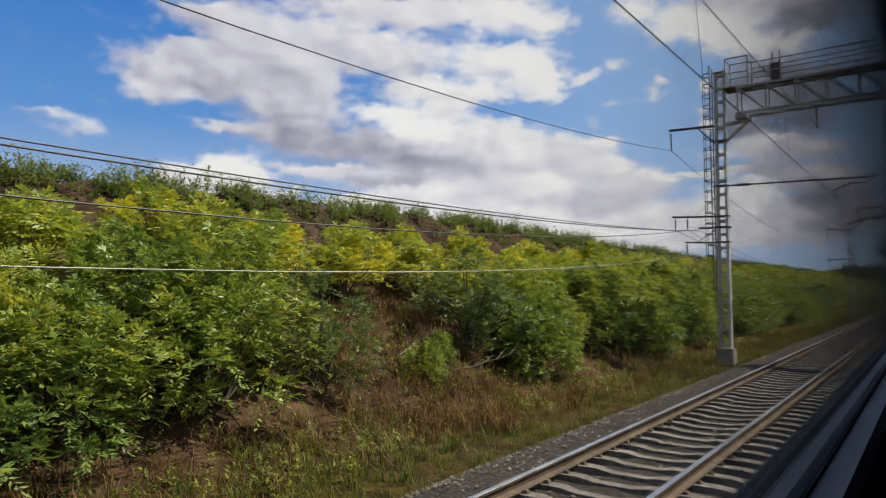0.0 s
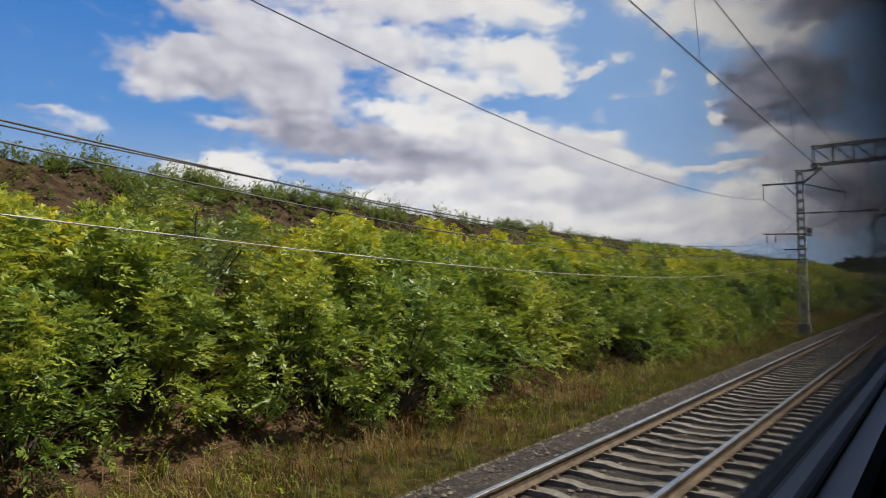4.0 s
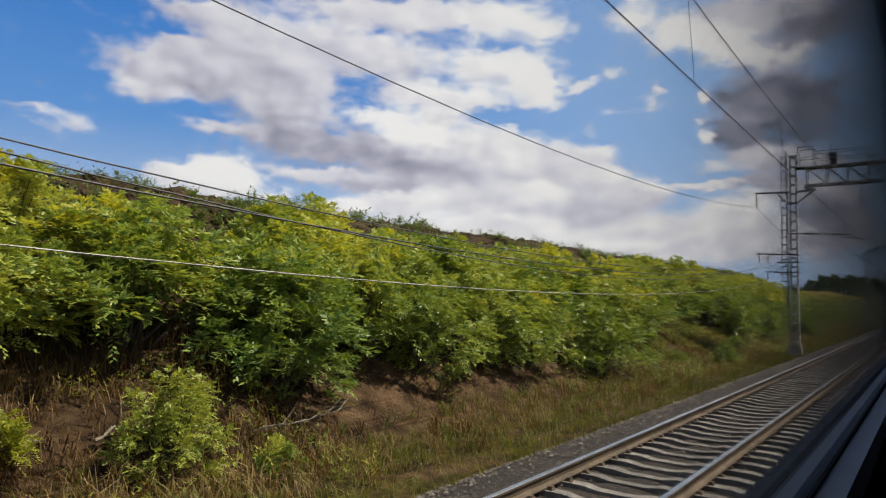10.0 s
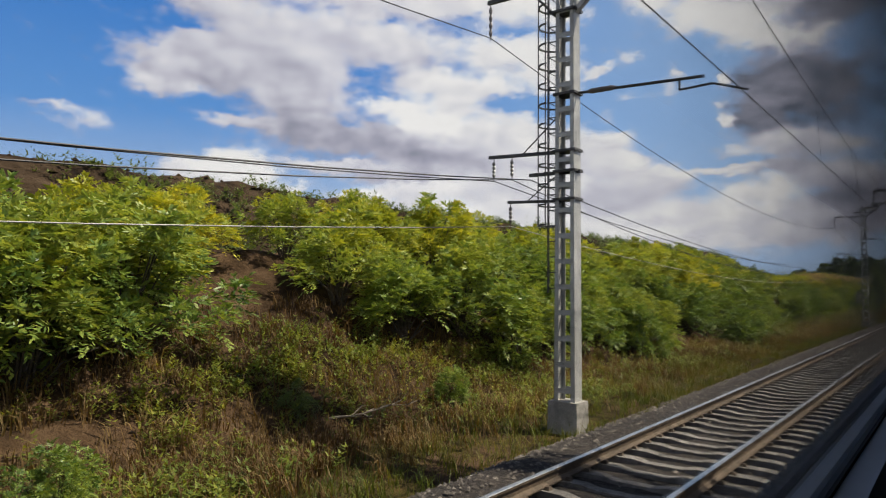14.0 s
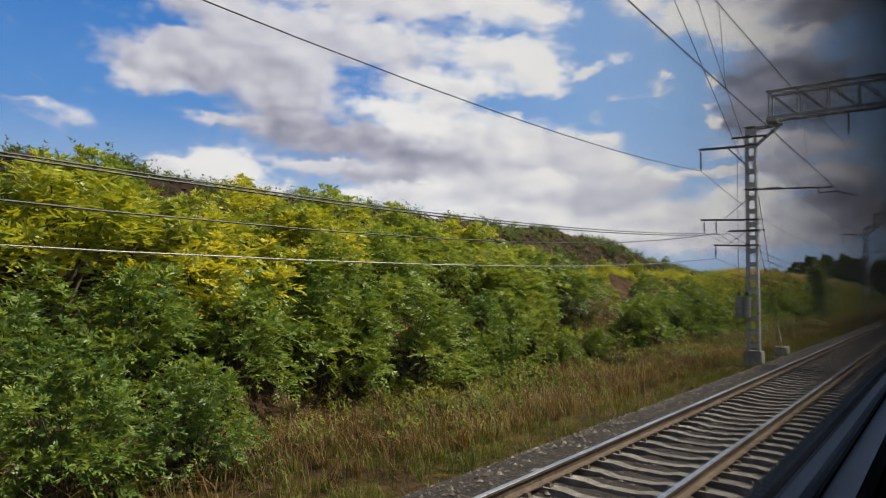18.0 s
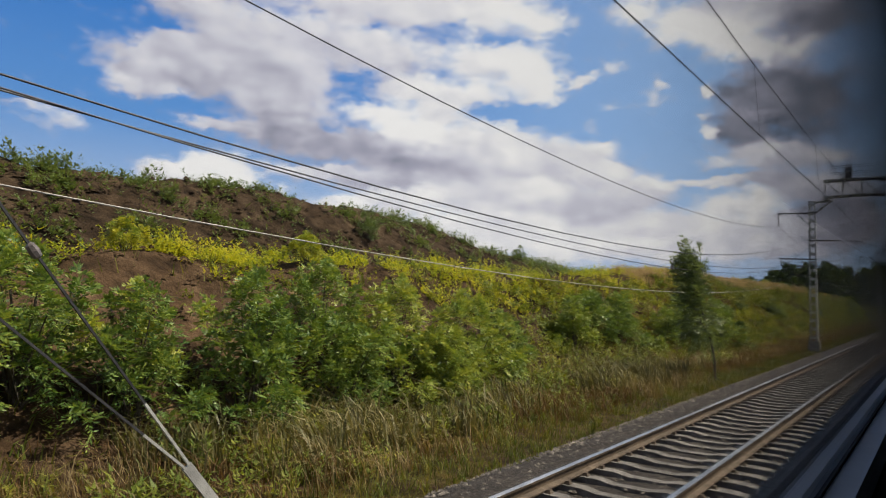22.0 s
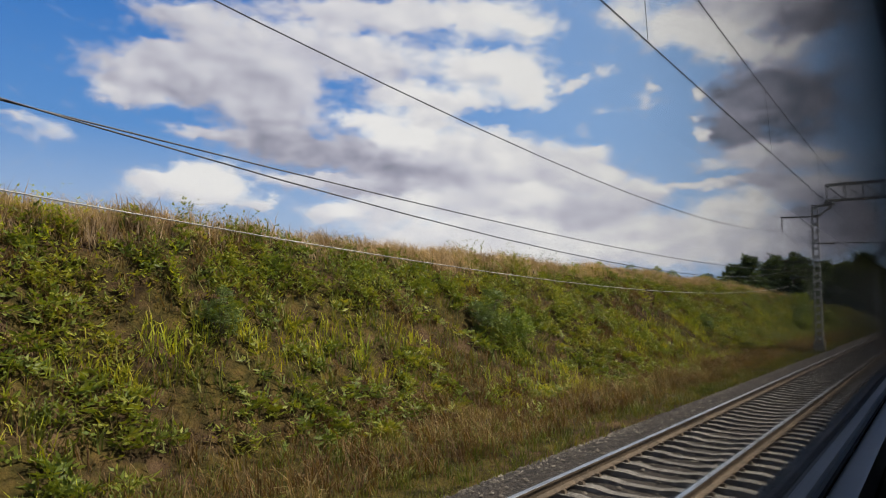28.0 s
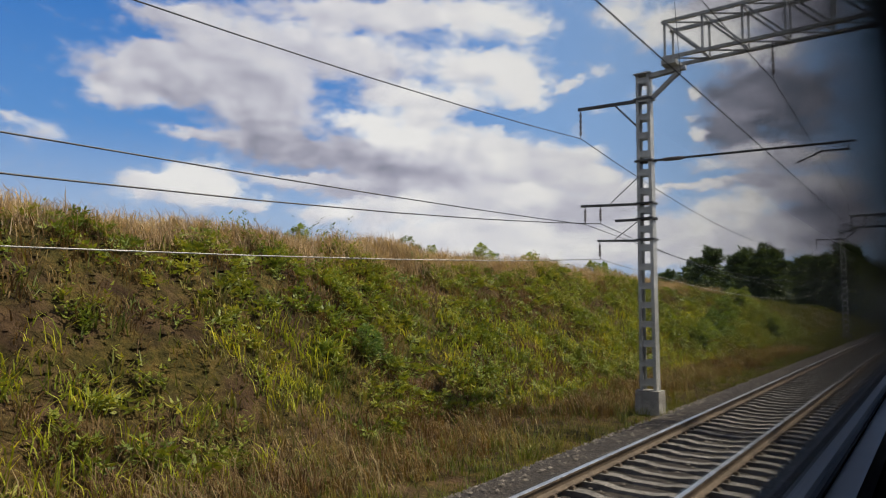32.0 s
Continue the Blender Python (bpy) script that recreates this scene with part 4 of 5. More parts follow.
# ---- tension weights, guys and anchor at the fourth mast ----
wx, wy = -6.15, 170.6
tw = root("tension_weights", wx - 0.3, wy - 0.32, 0, "two stacks of grey concrete tension weights hung on a mast", "weights")
disc = Geo().lathe((0, 0, 0), [(0, 0.0), (0, 0.125), (0.012, 0.14), (0.19, 0.14), (0.2, 0.125), (0.2, 0.0)], (0, 0, 1), 14).mesh("weight_disc", CONCRETE)
for x in (-0.15, 0.14):
    for i in range(4):
        part("weight_disc", disc, None, tw, at=Matrix.Translation((x, 0, 1.3 + i * 0.208)))
    part("weight_rod", Geo().bar((x, 0, 1.2), (x, 0, 8.4), 0.012), DARKSTEEL, tw)
    part("weight_hook", Geo().box(x - 0.05, x + 0.05, -0.03, 0.03, 2.13, 2.3), DARKSTEEL, tw)
part("weight_yoke", Geo().bar((-0.35, 0, 8.35), (0.9, 0.2, 8.35), 0.07), DARKSTEEL, tw)
AX, AY = -6.3, 176.75
anchor = root("anchor_block", AX, AY, -0.62, "concrete anchor block in the grass with a tied guy plate", "anchor")
part("block", Geo().box(-0.28, 0.28, -0.33, 0.33, -0.2, 0.42, 0.95), CONCRETE, anchor, "grey concrete block")
part("anchor_rod", Geo().bar((0, -0.02, 0.42), (0, -0.2, 0.68), 0.04), STEEL, anchor, "pale steel anchor rod")
part("guy_plate", Geo().bar((0, -0.18, 0.66), (0, -0.55, 1.12), 0.03, 0.11), STEEL, anchor, "pale perforated steel guy plate")
for zt, dz in ((7.6, 0.03), (5.15, -0.03)):
    a, b = Vector((AX, AY - 0.5, 0.45 + dz)), Vector((wx, wy + 0.17, zt))
    g = Geo().bar(a, b, 0.022)
    guy = tagged(new("guy_wire", g.mesh("guy_wire", WIRE)), "steel guy wire from the mast to the anchor block", "wire", "guy wires")
    part("turnbuckle", Geo().bar(a.lerp(b, 0.005), a.lerp(b, 0.1), 0.026), STEEL, guy, "pale steel turnbuckle rod")
    for s_ in (0.3, 0.62, 0.88) if zt > 7 else (0.36, 0.6, 0.83):
        q = a.lerp(b, s_)
        part("egg_insulator", Geo().lathe(q, [(-0.08, 0.012), (-0.06, 0.04), (0, 0.05), (0.06, 0.04), (0.08, 0.012)], b - a, 8), PORCELAIN, guy, "dark egg insulator")
sign = root("warning_sign", wx + 0.236, wy, 1.15, "small yellow triangular electric warning sign with black border", "sign")
part("plate_border", Geo().add([(0.002, -0.11, -0.08), (0.002, 0.11, -0.08), (0.002, 0, 0.12), (0.006, -0.11, -0.08), (0.006, 0.11, -0.08), (0.006, 0, 0.12)], [(0, 1, 2), (3, 4, 5), (0, 1, 4, 3), (1, 2, 5, 4), (2, 0, 3, 5)]), BLACK, sign)
part("plate", Geo().add([(0.008, -0.09, -0.069), (0.008, 0.09, -0.069), (0.008, 0, 0.096)], [(0, 1, 2)]), YELLOW, sign)
part("bolt_mark", Geo().add([(0.011, 0.0, 0.05), (0.011, -0.018, 0.0), (0.011, 0.004, 0.0), (0.011, -0.006, -0.05), (0.011, 0.02, 0.012), (0.011, 0.0, 0.012)], [(0, 1, 2, 3, 4, 5)]), BLACK, sign)


# ---- plants ----
def fronds(rng, at, way, length, leaflets, leaf_len, leaf_wid, droop, tilt=0.22):
    """Feathered leaves: leaflets in pairs along drooping stalks, lying nearly in one plane."""
    n = len(at)
    s = np.linspace(0.16, 1.0, leaflets)[None, :, None]
    way = unit(way)
    side = unit(np.cross(way, np.array([0, 0, 1.0])) + rng.normal(0, 0.35, (n, 3)))
    face = unit(np.cross(side, way))
    p = at[:, None] + way[:, None] * length[:, None, None] * s
    p[..., 2] -= droop * length[:, None] * s[..., 0] ** 2
    sign_ = np.where(np.arange(leaflets) % 2 == 0, 1.0, -1.0)[None, :, None]
    dirs = unit(side[:, None] * sign_ * (1.0 - 0.55 * s) + way[:, None] * (0.25 + 0.8 * s) + np.array([0, 0, -0.12]) - np.array([0, 0, 0.5]) * droop * s + rng.normal(0, 0.18, (n, leaflets, 3)))
    nor = unit(face[:, None] + rng.normal(0, tilt, (n, leaflets, 3)))
    wid = unit(np.cross(dirs, nor)) * leaf_wid / 2 * rng.uniform(0.8, 1.2, (n, leaflets, 1))
    long = leaf_len * (0.65 + 0.7 * np.sin(np.pi * (0.15 + 0.7 * s))) * rng.uniform(0.8, 1.2, (n, leaflets, 1))
    tip = p + dirs * long
    mid = p + dirs * long * 0.38
    return np.stack([p, mid + wid, tip, mid - wid], 2).reshape(-1, 4, 3)


def bush(rng, height, radius, lobes, each, leaflets, leaf_len, leaf_wid, material, young, label, share=0.4, low=0.0, fan=4):
    """A shrub: forked stems that end in separate plumes of feathered leaves, lumpy outside, with dark hollows between."""
    r = root("bush", 0, 0, 0, label, "bush", "bushes on the bank")
    shoots = lobes * fan
    which = np.repeat(np.arange(lobes), fan)
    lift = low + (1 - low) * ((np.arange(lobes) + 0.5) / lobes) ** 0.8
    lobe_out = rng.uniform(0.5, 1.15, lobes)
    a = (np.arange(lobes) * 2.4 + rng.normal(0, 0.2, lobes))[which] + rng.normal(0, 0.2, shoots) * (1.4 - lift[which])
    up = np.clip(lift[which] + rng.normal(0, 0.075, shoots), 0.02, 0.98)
    wide = np.sqrt(np.maximum(1 - up ** 2.2, 0.03)) * (lobe_out[which] + rng.uniform(-0.14, 0.06, shoots))
    tip = np.stack([np.cos(a) * wide * radius, np.sin(a) * wide * radius, (0.08 + 0.92 * up) * height * rng.uniform(0.82, 1.16, lobes)[which]], -1)
    axis = unit(np.stack([np.cos(a) * (0.8 - 0.5 * up), np.sin(a) * (0.8 - 0.5 * up), 0.4 + 0.8 * up], -1) + rng.normal(0, 0.2, (shoots, 3)))
    run = rng.uniform(0.3, 0.6, shoots) * height / 2.7
    g = Geo()
    for k in range(lobes):
        q = tip[k * fan] * np.array([0.8, 0.8, 0.85])
        mid = q * np.array([0.4, 0.4, 0.5])
        g.bar((0.12 * math.cos(k), 0.12 * math.sin(k), -0.25), mid, 0.035, sides=4).bar(mid, q, 0.018, sides=4)
    part("stems", g, BARK, r, "brown woody stems")
    s = np.tile(np.linspace(0.0, 1.0, each), shoots)
    who = np.repeat(np.arange(shoots), each)
    at = tip[who] - axis[who] * (run[who] * (1 - s))[:, None]
    b = np.repeat(rng.uniform(0, 6.28, shoots), each) + np.tile(np.arange(each) * 2.4, shoots) + rng.normal(0, 0.25, len(s))
    ex = unit(np.cross(axis, np.array([0.3, 0.2, 1.0])))
    ey = np.cross(axis, ex)
    out = ex[who] * np.cos(b)[:, None] + ey[who] * np.sin(b)[:, None]
    way = out * (1.1 - 0.65 * s)[:, None] + axis[who] * (0.3 + 0.8 * s)[:, None]
    size = leaf_len / 0.1
    v = fronds(rng, at, way, (0.42 - 0.2 * s) * rng.uniform(0.8, 1.2, len(s)) * size ** 0.7, leaflets, leaf_len, leaf_wid, 0.42)
    inner = 150
    q = unit(rng.normal(0, 1, (inner, 3))) * rng.uniform(0.1, 0.55, (inner, 1))
    q = q * np.array([radius * 0.8, radius * 0.8, height * 0.4]) + np.array([0, 0, height * 0.42])
    e1, e2 = unit(rng.normal(0, 1, (inner, 3))) * 0.13, unit(rng.normal(0, 1, (inner, 3))) * 0.07
    part("inner_leaves", leaf_mesh("inner_leaves", np.stack([q - e1, q + e2, q + e1, q - e2], 1), material), None, r)
    # young is a second leaf tint, likelier the higher a plume sits
    tinted = np.repeat((rng.random(lobes)[which] < share * 2.2 * np.clip(up - 0.4, 0, 1)), each * leaflets)
    part("crown", leaf_mesh("crown", v[~tinted], material), None, r, "feathery green leaves")
    if tinted.any():
        part("young_shoots", leaf_mesh("young_shoots", v[tinted], young), None, r, "paler yellow-green plumes, more of them higher up")
    return r


LIME_LABEL = "bright lime-green bush on the upper bank"
GREEN_LABEL, GOLD_LABEL, GREY_LABEL = "dense green leafy bush on the railway bank", "yellow-green sunlit bush high on the bank", "grey-green bush with narrow leaves on the bank"
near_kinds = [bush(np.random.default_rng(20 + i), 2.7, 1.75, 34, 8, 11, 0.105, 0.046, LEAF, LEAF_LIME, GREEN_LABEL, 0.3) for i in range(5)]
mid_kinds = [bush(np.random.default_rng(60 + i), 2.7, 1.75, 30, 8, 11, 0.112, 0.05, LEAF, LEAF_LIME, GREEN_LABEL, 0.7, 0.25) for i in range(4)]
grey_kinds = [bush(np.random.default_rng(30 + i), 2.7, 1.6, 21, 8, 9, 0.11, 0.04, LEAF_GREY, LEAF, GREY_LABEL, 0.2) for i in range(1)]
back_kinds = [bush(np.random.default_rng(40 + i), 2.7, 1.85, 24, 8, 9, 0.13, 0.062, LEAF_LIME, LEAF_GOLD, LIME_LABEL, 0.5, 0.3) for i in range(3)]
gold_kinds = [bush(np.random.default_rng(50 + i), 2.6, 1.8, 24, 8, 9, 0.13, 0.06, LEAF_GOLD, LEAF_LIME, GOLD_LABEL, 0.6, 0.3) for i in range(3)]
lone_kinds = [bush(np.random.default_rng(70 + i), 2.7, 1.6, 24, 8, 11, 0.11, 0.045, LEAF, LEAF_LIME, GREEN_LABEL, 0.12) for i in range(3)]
used = {}


def plant(kind, x, y, height, spin, wide=1.0):
    """Sets a shrub of a kind on the land, scaled to a height."""
    base = {"near": 2.7, "mid": 2.7, "grey": 2.7, "back": 2.7, "gold": 2.6, "lone": 2.7}[kind]
    pool = {"near": near_kinds, "mid": mid_kinds, "grey": grey_kinds, "back": back_kinds, "gold": gold_kinds, "lone": lone_kinds}[kind]
    ob = pool[int(spin * 1000) % len(pool)]
    k = height / base
    m = Matrix.LocRotScale((x, y, float(land(x, y)) - 0.05), Euler((0, 0, spin)), (k * wide, k * wide, k))
    if ob.name not in used:
        used[ob.name] = True
        ob.matrix_basis = m
        return ob
    c = copy_thing(ob, m)
    c.matrix_basis = m
    return c


GAPS = [(13.2, 2.6, 2), (84.5, 4.6, 1), (115.5, 10.5, 1), (119.6, 2.1, 3), (140.5, 1.3, 4), (91.5, 1.0, 1), (29.5, 1.0, 1)]
prng = random.Random(5)
for row, (inset, height, step, kind) in enumerate(((1.4, 2.4, 2.7, "near"), (3.1, 2.6, 2.7, "mid"), (4.6, 2.45, 2.9, "back"), (6.5, 2.0, 3.0, "back")), 1):
    y = -9.0 + row * 0.7
    while y < 170 - row * 1.5:
        y += step * prng.uniform(0.8, 1.2)
        if any(abs(y - c) < w and row <= deep for c, w, deep in GAPS):
            continue
        if row == 1 and y > 157:
            continue
        foot = float(np.interp(y, FOOT_Y, FOOT_X))
        x = foot - inset * (1 if y < 150 else 0.85) + prng.uniform(-0.8, 0.8)
        if x < -17.2:
            continue
        pick = kind
        golden = float(np.interp(y, [-10, 40, 48, 75, 80, 100, 104, 125, 141, 145, 153, 156], [0.6, 0.65, 0.55, 0.35, 0.5, 0.45, 0.4, 0.4, 0.5, 0.95, 0.95, 0.12]))
        if prng.random() < golden * (0.0, 0.0 if y < 144 or y > 153 else 0.6, 0.7, 1.0)[row - 1]:
            pick = "gold"
        elif row <= 2 and prng.random() < 0.08:
            pick = "grey"
        plant(pick, x, y, height * prng.uniform(0.84, 1.1) * (float(np.interp(y, [60, 75], [0.84, 1.0])) if row > 2 else 1.0), prng.uniform(0, 6.28), prng.uniform(1.1, 1.35))
# lone bushes further on: x, y, height
for x, y, h, kind in ((-9.0, 56.6, 1.8, "near"), (-8.9, 59.5, 1.9, "near"), (-9.0, 62.6, 1.9, "near"), (-8.8, 65.8, 1.8, "near"), (-8.9, 68.8, 1.7, "near"), (-9.2, 71.6, 1.7, "near"), (-8.0, 113.2, 0.9, "near"), (-12.4, 114.4, 2.4, "mid"), (-14.4, 113.4, 2.2, "back"), (-15.2, 116.2, 1.8, "back"), (-12.0, 111.2, 2.2, "near"), (-9.6, 122.6, 0.8, "near"), (-10.2, 118.4, 0.6, "grey"), (-16.4, 165.5, 1.0, "gold"), (-17.0, 168.6, 1.1, "gold"), (-16.6, 171.4, 0.9, "gold"), (-17.2, 174.8, 1.0, "gold"), (-17.0, 181.0, 0.8, "gold"), (-17.4, 187.5, 0.9, "gold"), (-15.6, 177.5, 0.7, "gold"), (-11.6, 173.0, 2.2, "near"), (-13.4, 205.2, 0.9, "mid"), (-12.2, 203.4, 1.0, "grey"), (-14.4, 208.4, 0.8, "gold"), (-11.2, 204.6, 0.8, "near"), (-11.5, 137.7, 1.9, "near"), (-13.3, 138.0, 2.2, "mid"), (-15.2, 138.2, 1.9, "gold"), (-10.6, 136.4, 1.7, "near"), (-11.7, 159.8, 2.0, "near"), (-11.9, 161.9, 1.9, "near"), (-12.2, 164.0, 1.9, "near"), (-11.5, 165.2, 1.2, "near"), (-11.4, 167.6, 1.25, "near"), (-13.6, 166.0, 2.0, "mid"), (-23.0, 196.6, 1.1, "grey"), (-24.0, 213.0, 0.8, "grey"), (-21.0, 254.5, 0.6, "mid"), (-21.4, 260.6, 0.7, "mid"), (-21.6, 268.5, 1.3, "mid"), (-21.8, 276.0, 1.4, "grey"), (-22.6, 279.0, 1.2, "mid"), (-22.0, 283.0, 1.5, "mid"), (-23.4, 287.0, 1.4, "grey"), (-23.0, 291.0, 1.8, "back"), (-22.0, 299.0, 2.0, "mid"), (-24.0, 306.0, 2.2, "mid"), (-11.9, 175.4, 2.1, "near"), (-12.6, 177.0, 2.2, "mid"), (-12.8, 184.0, 2.0, "mid"), (-11.4, 190.6, 1.6, "mid"), (-11.6, 181.0, 2.2, "near"), (-11.8, 178.6, 1.9, "near"), (-11.4, 185.4, 2.3, "near"), (-11.2, 183.4, 1.9, "back"),
                      (-11.0, 188.3, 2.2, "near"), (-10.7, 186.6, 1.8, "near"), (-13.8, 171.2, 2.1, "grey"), (-15.0, 169.4, 1.7, "back"), (-13.4, 168.4, 2.2, "grey"),
                      (-12.6, 199.4, 1.9, "near"), (-12.0, 201.5, 1.8, "near"), (-12.2, 197.4, 1.6, "back"), (-11.6, 209.6, 1.9, "near"), (-11.8, 207.6, 1.6, "back"),
                      (-11.0, 212.0, 2.1, "near"), (-10.9, 214.0, 2.2, "near"), (-11.5, 216.3, 1.9, "near"), (-12.6, 213.2, 1.8, "back"), (-10.4, 210.6, 1.3, "grey"),
                      (-12.6, 238.6, 1.4, "grey"), (-12.2, 239.9, 1.1, "near"), (-12.8, 228.0, 0.9, "grey"), (-12.0, 262.5, 0.8, "near"), (-9.9, 186.0, 1.2, "near"), (-10.3, 13.2, 0.9, "near"), (-10.9, 14.6, 0.7, "near"), (-9.4, 86.0, 1.2, "near"), (-8.4, 87.2, 0.55, "mid"), (-10.4, 107.0, 0.6, "near"), (-9.2, 110.4, 0.7, "near"), (-9.5, 146.8, 1.7, "near"), (-9.3, 148.6, 1.4, "near"), (-9.6, 52.5, 0.9, "near"), (-9.9, 83.6, 0.8, "gold"),
                      (-10.6, 288.0, 1.5, "near"), (-11.5, 294.0, 1.6, "back"), (-12.5, 301.0, 1.8, "back"), (-10.8, 309.0, 1.6, "back"), (-14.0, 312.0, 2.0, "back")):
    plant("lone" if y > 156 and kind in ("near", "mid", "back") else kind, x, y, h * (1.15 if y < 220 else 1.05), (x * 7.3 + y * 1.7) % 6.28, 1.05)



def tree(rng, height, label, group, material, count, leaf_len, lean=0.0, spread=0.3, bare=0.25, limbs=16):
    """A tapered trunk with limbs and a loose crown of leaf clumps."""
    r = root("tree", 0, 0, 0, label, "tree", group)
    g = Geo()
    axis = [Vector((lean * (k / 6) ** 1.5 * height, 0.03 * height * math.sin(k), height * 0.93 * k / 6)) for k in range(7)]
    for k in range(6):
        g.bar(axis[k] - Vector((0, 0, 0.2 if k == 0 else 0)), axis[k + 1], 0.022 * height * (1 - k / 7), sides=7)
    tips = []
    for k in range(limbs):
        s = bare + (1 - bare) * (k + rng.random()) / limbs
        o = axis[0].lerp(axis[6], s)
        a = rng.uniform(0, 6.28)
        reach = spread * height * (1.15 - s) * rng.uniform(0.6, 1.1)
        q = o + Vector((math.cos(a) * reach, math.sin(a) * reach, height * rng.uniform(0.02, 0.14)))
        g.bar(o, q, 0.006 * height, sides=5)
        tips += [np.array(o.lerp(q, u)) for u in (0.5, 0.8, 1.0)]
    part("trunk", g, BARK, r, "slim brown trunk with limbs")
    tips = np.array(tips + [np.array(axis[6])] * 3)
    at = tips[rng.integers(0, len(tips), count)] + rng.normal(0, 0.045 * height, (count, 3))
    way = unit(at - np.array([lean * height * 0.4, 0, height * 0.5])) + rng.normal(0, 0.4, (count, 3)) + np.array([lean, 0, 0.2])
    part("crown", leaf_mesh("crown", fronds(rng, at, way, rng.uniform(0.2, 0.45, count) * leaf_len / 0.13, 9, leaf_len, leaf_len * 0.33, 0.4, 0.9), material), None, r, "loose leafy crown")
    return r


def dead_branch(rng, length, label):
    """A fallen bare branch with forked twigs, lying aslant."""
    r = root("dead_branch", 0, 0, 0, label, "branch", "dead branches")
    g, at, d = Geo(), Vector((0, 0, 0.02)), Vector((1, 0, 0.22))
    for k in range(6):
        to = at + (d + Vector(rng.normal(0, 0.12, 3))) * length / 6
        g.bar(at, to, 0.05 * (1 - k / 7.5), sides=5)
        if k:
            for side in (-1, 1):
                q = to + Vector((0.35, side * rng.uniform(0.2, 0.5), rng.uniform(0.0, 0.4))) * length * 0.3
                g.bar(to, q, 0.014, sides=4).bar(q, q + Vector((0.12, side * 0.05, rng.uniform(-0.05, 0.2))), 0.008, sides=4)
        at = to
    part("wood", g, DEADWOOD, r, "grey-brown bare wood")
    return r


for i, (x, y, length, spin) in enumerate(((-11.2, 13.2, 2.4, 1.9), (-10.6, 14.2, 1.8, 0.7), (-10.2, 85.2, 1.6, 2.2), (-9.9, 87.8, 1.5, 0.9), (-10.6, 112.4, 1.9, 2.4), (-9.3, 55.0, 1.3, 1.2), (-10.0, 83.0, 1.1, 1.4), (-10.0, 119.0, 1.6, 0.5), (-8.9, 168.6, 1.3, 1.0), (-8.6, 169.9, 1.1, 2.3), (-9.4, 166.8, 1.4, 1.6))):
    b = dead_branch(np.random.default_rng(90 + i), length, "bare grey-brown branch lying among the dead grass")
    b.location = (x, y, float(land(x, y)))
    b.rotation_euler = (0, 0, spin)
sap = tree(np.random.default_rng(77), 4.6, "slender young tree leaning in the wind beside the track", "", LEAF_SILVER, 760, 0.15, -0.22, 0.16, 0.36, 34)
sap.location = (-6.9, 198.3, float(land(-6.9, 198.3)))
wood = [tree(np.random.default_rng(80 + i), 9.5, "dark green full tree in the distant wood", "distant trees", LEAF_FAR_HAZED, 420, 0.75, 0.0, 0.42, 0.03) for i in range(3)]
for i in range(84):
    x, y = prng.uniform(-56, -10), prng.uniform(390, 470)
    k = prng.uniform(0.75, 1.25) * (1.0 if x > -44 else 0.7)
    m = Matrix.LocRotScale((x, y, float(land(x, y)) - 0.2), Euler((0, 0, prng.uniform(0, 6.28))), (k, k, k))
    if i < 3:
        wood[i].matrix_basis = m
    else:
        copy_thing(wood[i % 3], m).matrix_basis = m


# ---- grasses and weeds ----
def blades(x, y, length, width, lean, rng, wind=None):
    n = len(x)
    z = np.maximum(land(x, y), np.where(y < 300, np.interp(x, [-6.35, -5.5, -5.0], [-0.76, -0.34, -0.19]), -9.0)) - 0.02
    a = rng.uniform(0, 6.28, n)
    b = rng.uniform(0, 6.28, n) if wind is None else rng.normal(wind[0], wind[1], n)
    base = np.stack([x, y, z], -1)
    side = np.stack([np.cos(a), np.sin(a), np.zeros(n)], -1) * (width / 2)[:, None]
    tip = base + np.stack([np.cos(b) * lean * length, np.sin(b) * lean * length, length * np.sqrt(np.maximum(1 - lean ** 2, 0.1))], -1)
    return np.stack([base - side, base + side, tip + side * 0.25, tip - side * 0.25], 1)


def weeds(x, y, height, rng, leaves=11, leaf=0.13, wide=0.035):
    """Upright stalks with whorls of narrow leaves."""
    n = len(x)
    base = np.stack([x, y, land(x, y) - 0.02], -1)
    s = rng.uniform(0.1, 1.0, (n, leaves, 1))
    bend = rng.normal(0, 0.16, (n, 1, 3))
    bend[..., 2] = 0
    p = base[:, None] + np.array([0, 0, 1.0]) * height[:, None, None] * s + bend * s ** 2 * height[:, None, None] * 2
    a = rng.uniform(0, 6.28, (n, leaves))
    d = unit(np.stack([np.cos(a), np.sin(a), rng.uniform(0.0, 0.9, (n, leaves))], -1))
    w = unit(np.cross(d, np.array([0, 0, 1.0]))) * wide / 2
    k = leaf * rng.uniform(0.7, 1.3, (n, leaves, 1)) * (1.2 - 0.5 * s)
    return np.stack([p + d * k * 0.2 + w, p + d * k, p + d * k * 0.2 - w], 2).reshape(-1, 3, 3)


def scatter(n, x0, x1, y0, y1, keep):
    """Points over a stretch of bank, kept where keep(x, y) says so."""
    x, y = RNG.uniform(x0, x1, n), RNG.uniform(y0, y1, n)
    k = RNG.random(n) < keep(x, y)
    return x[k], y[k]


def stuff(name, v, material, label, category):
    return tagged(new(name, leaf_mesh(name, v, material)), label, category, kind="stuff")


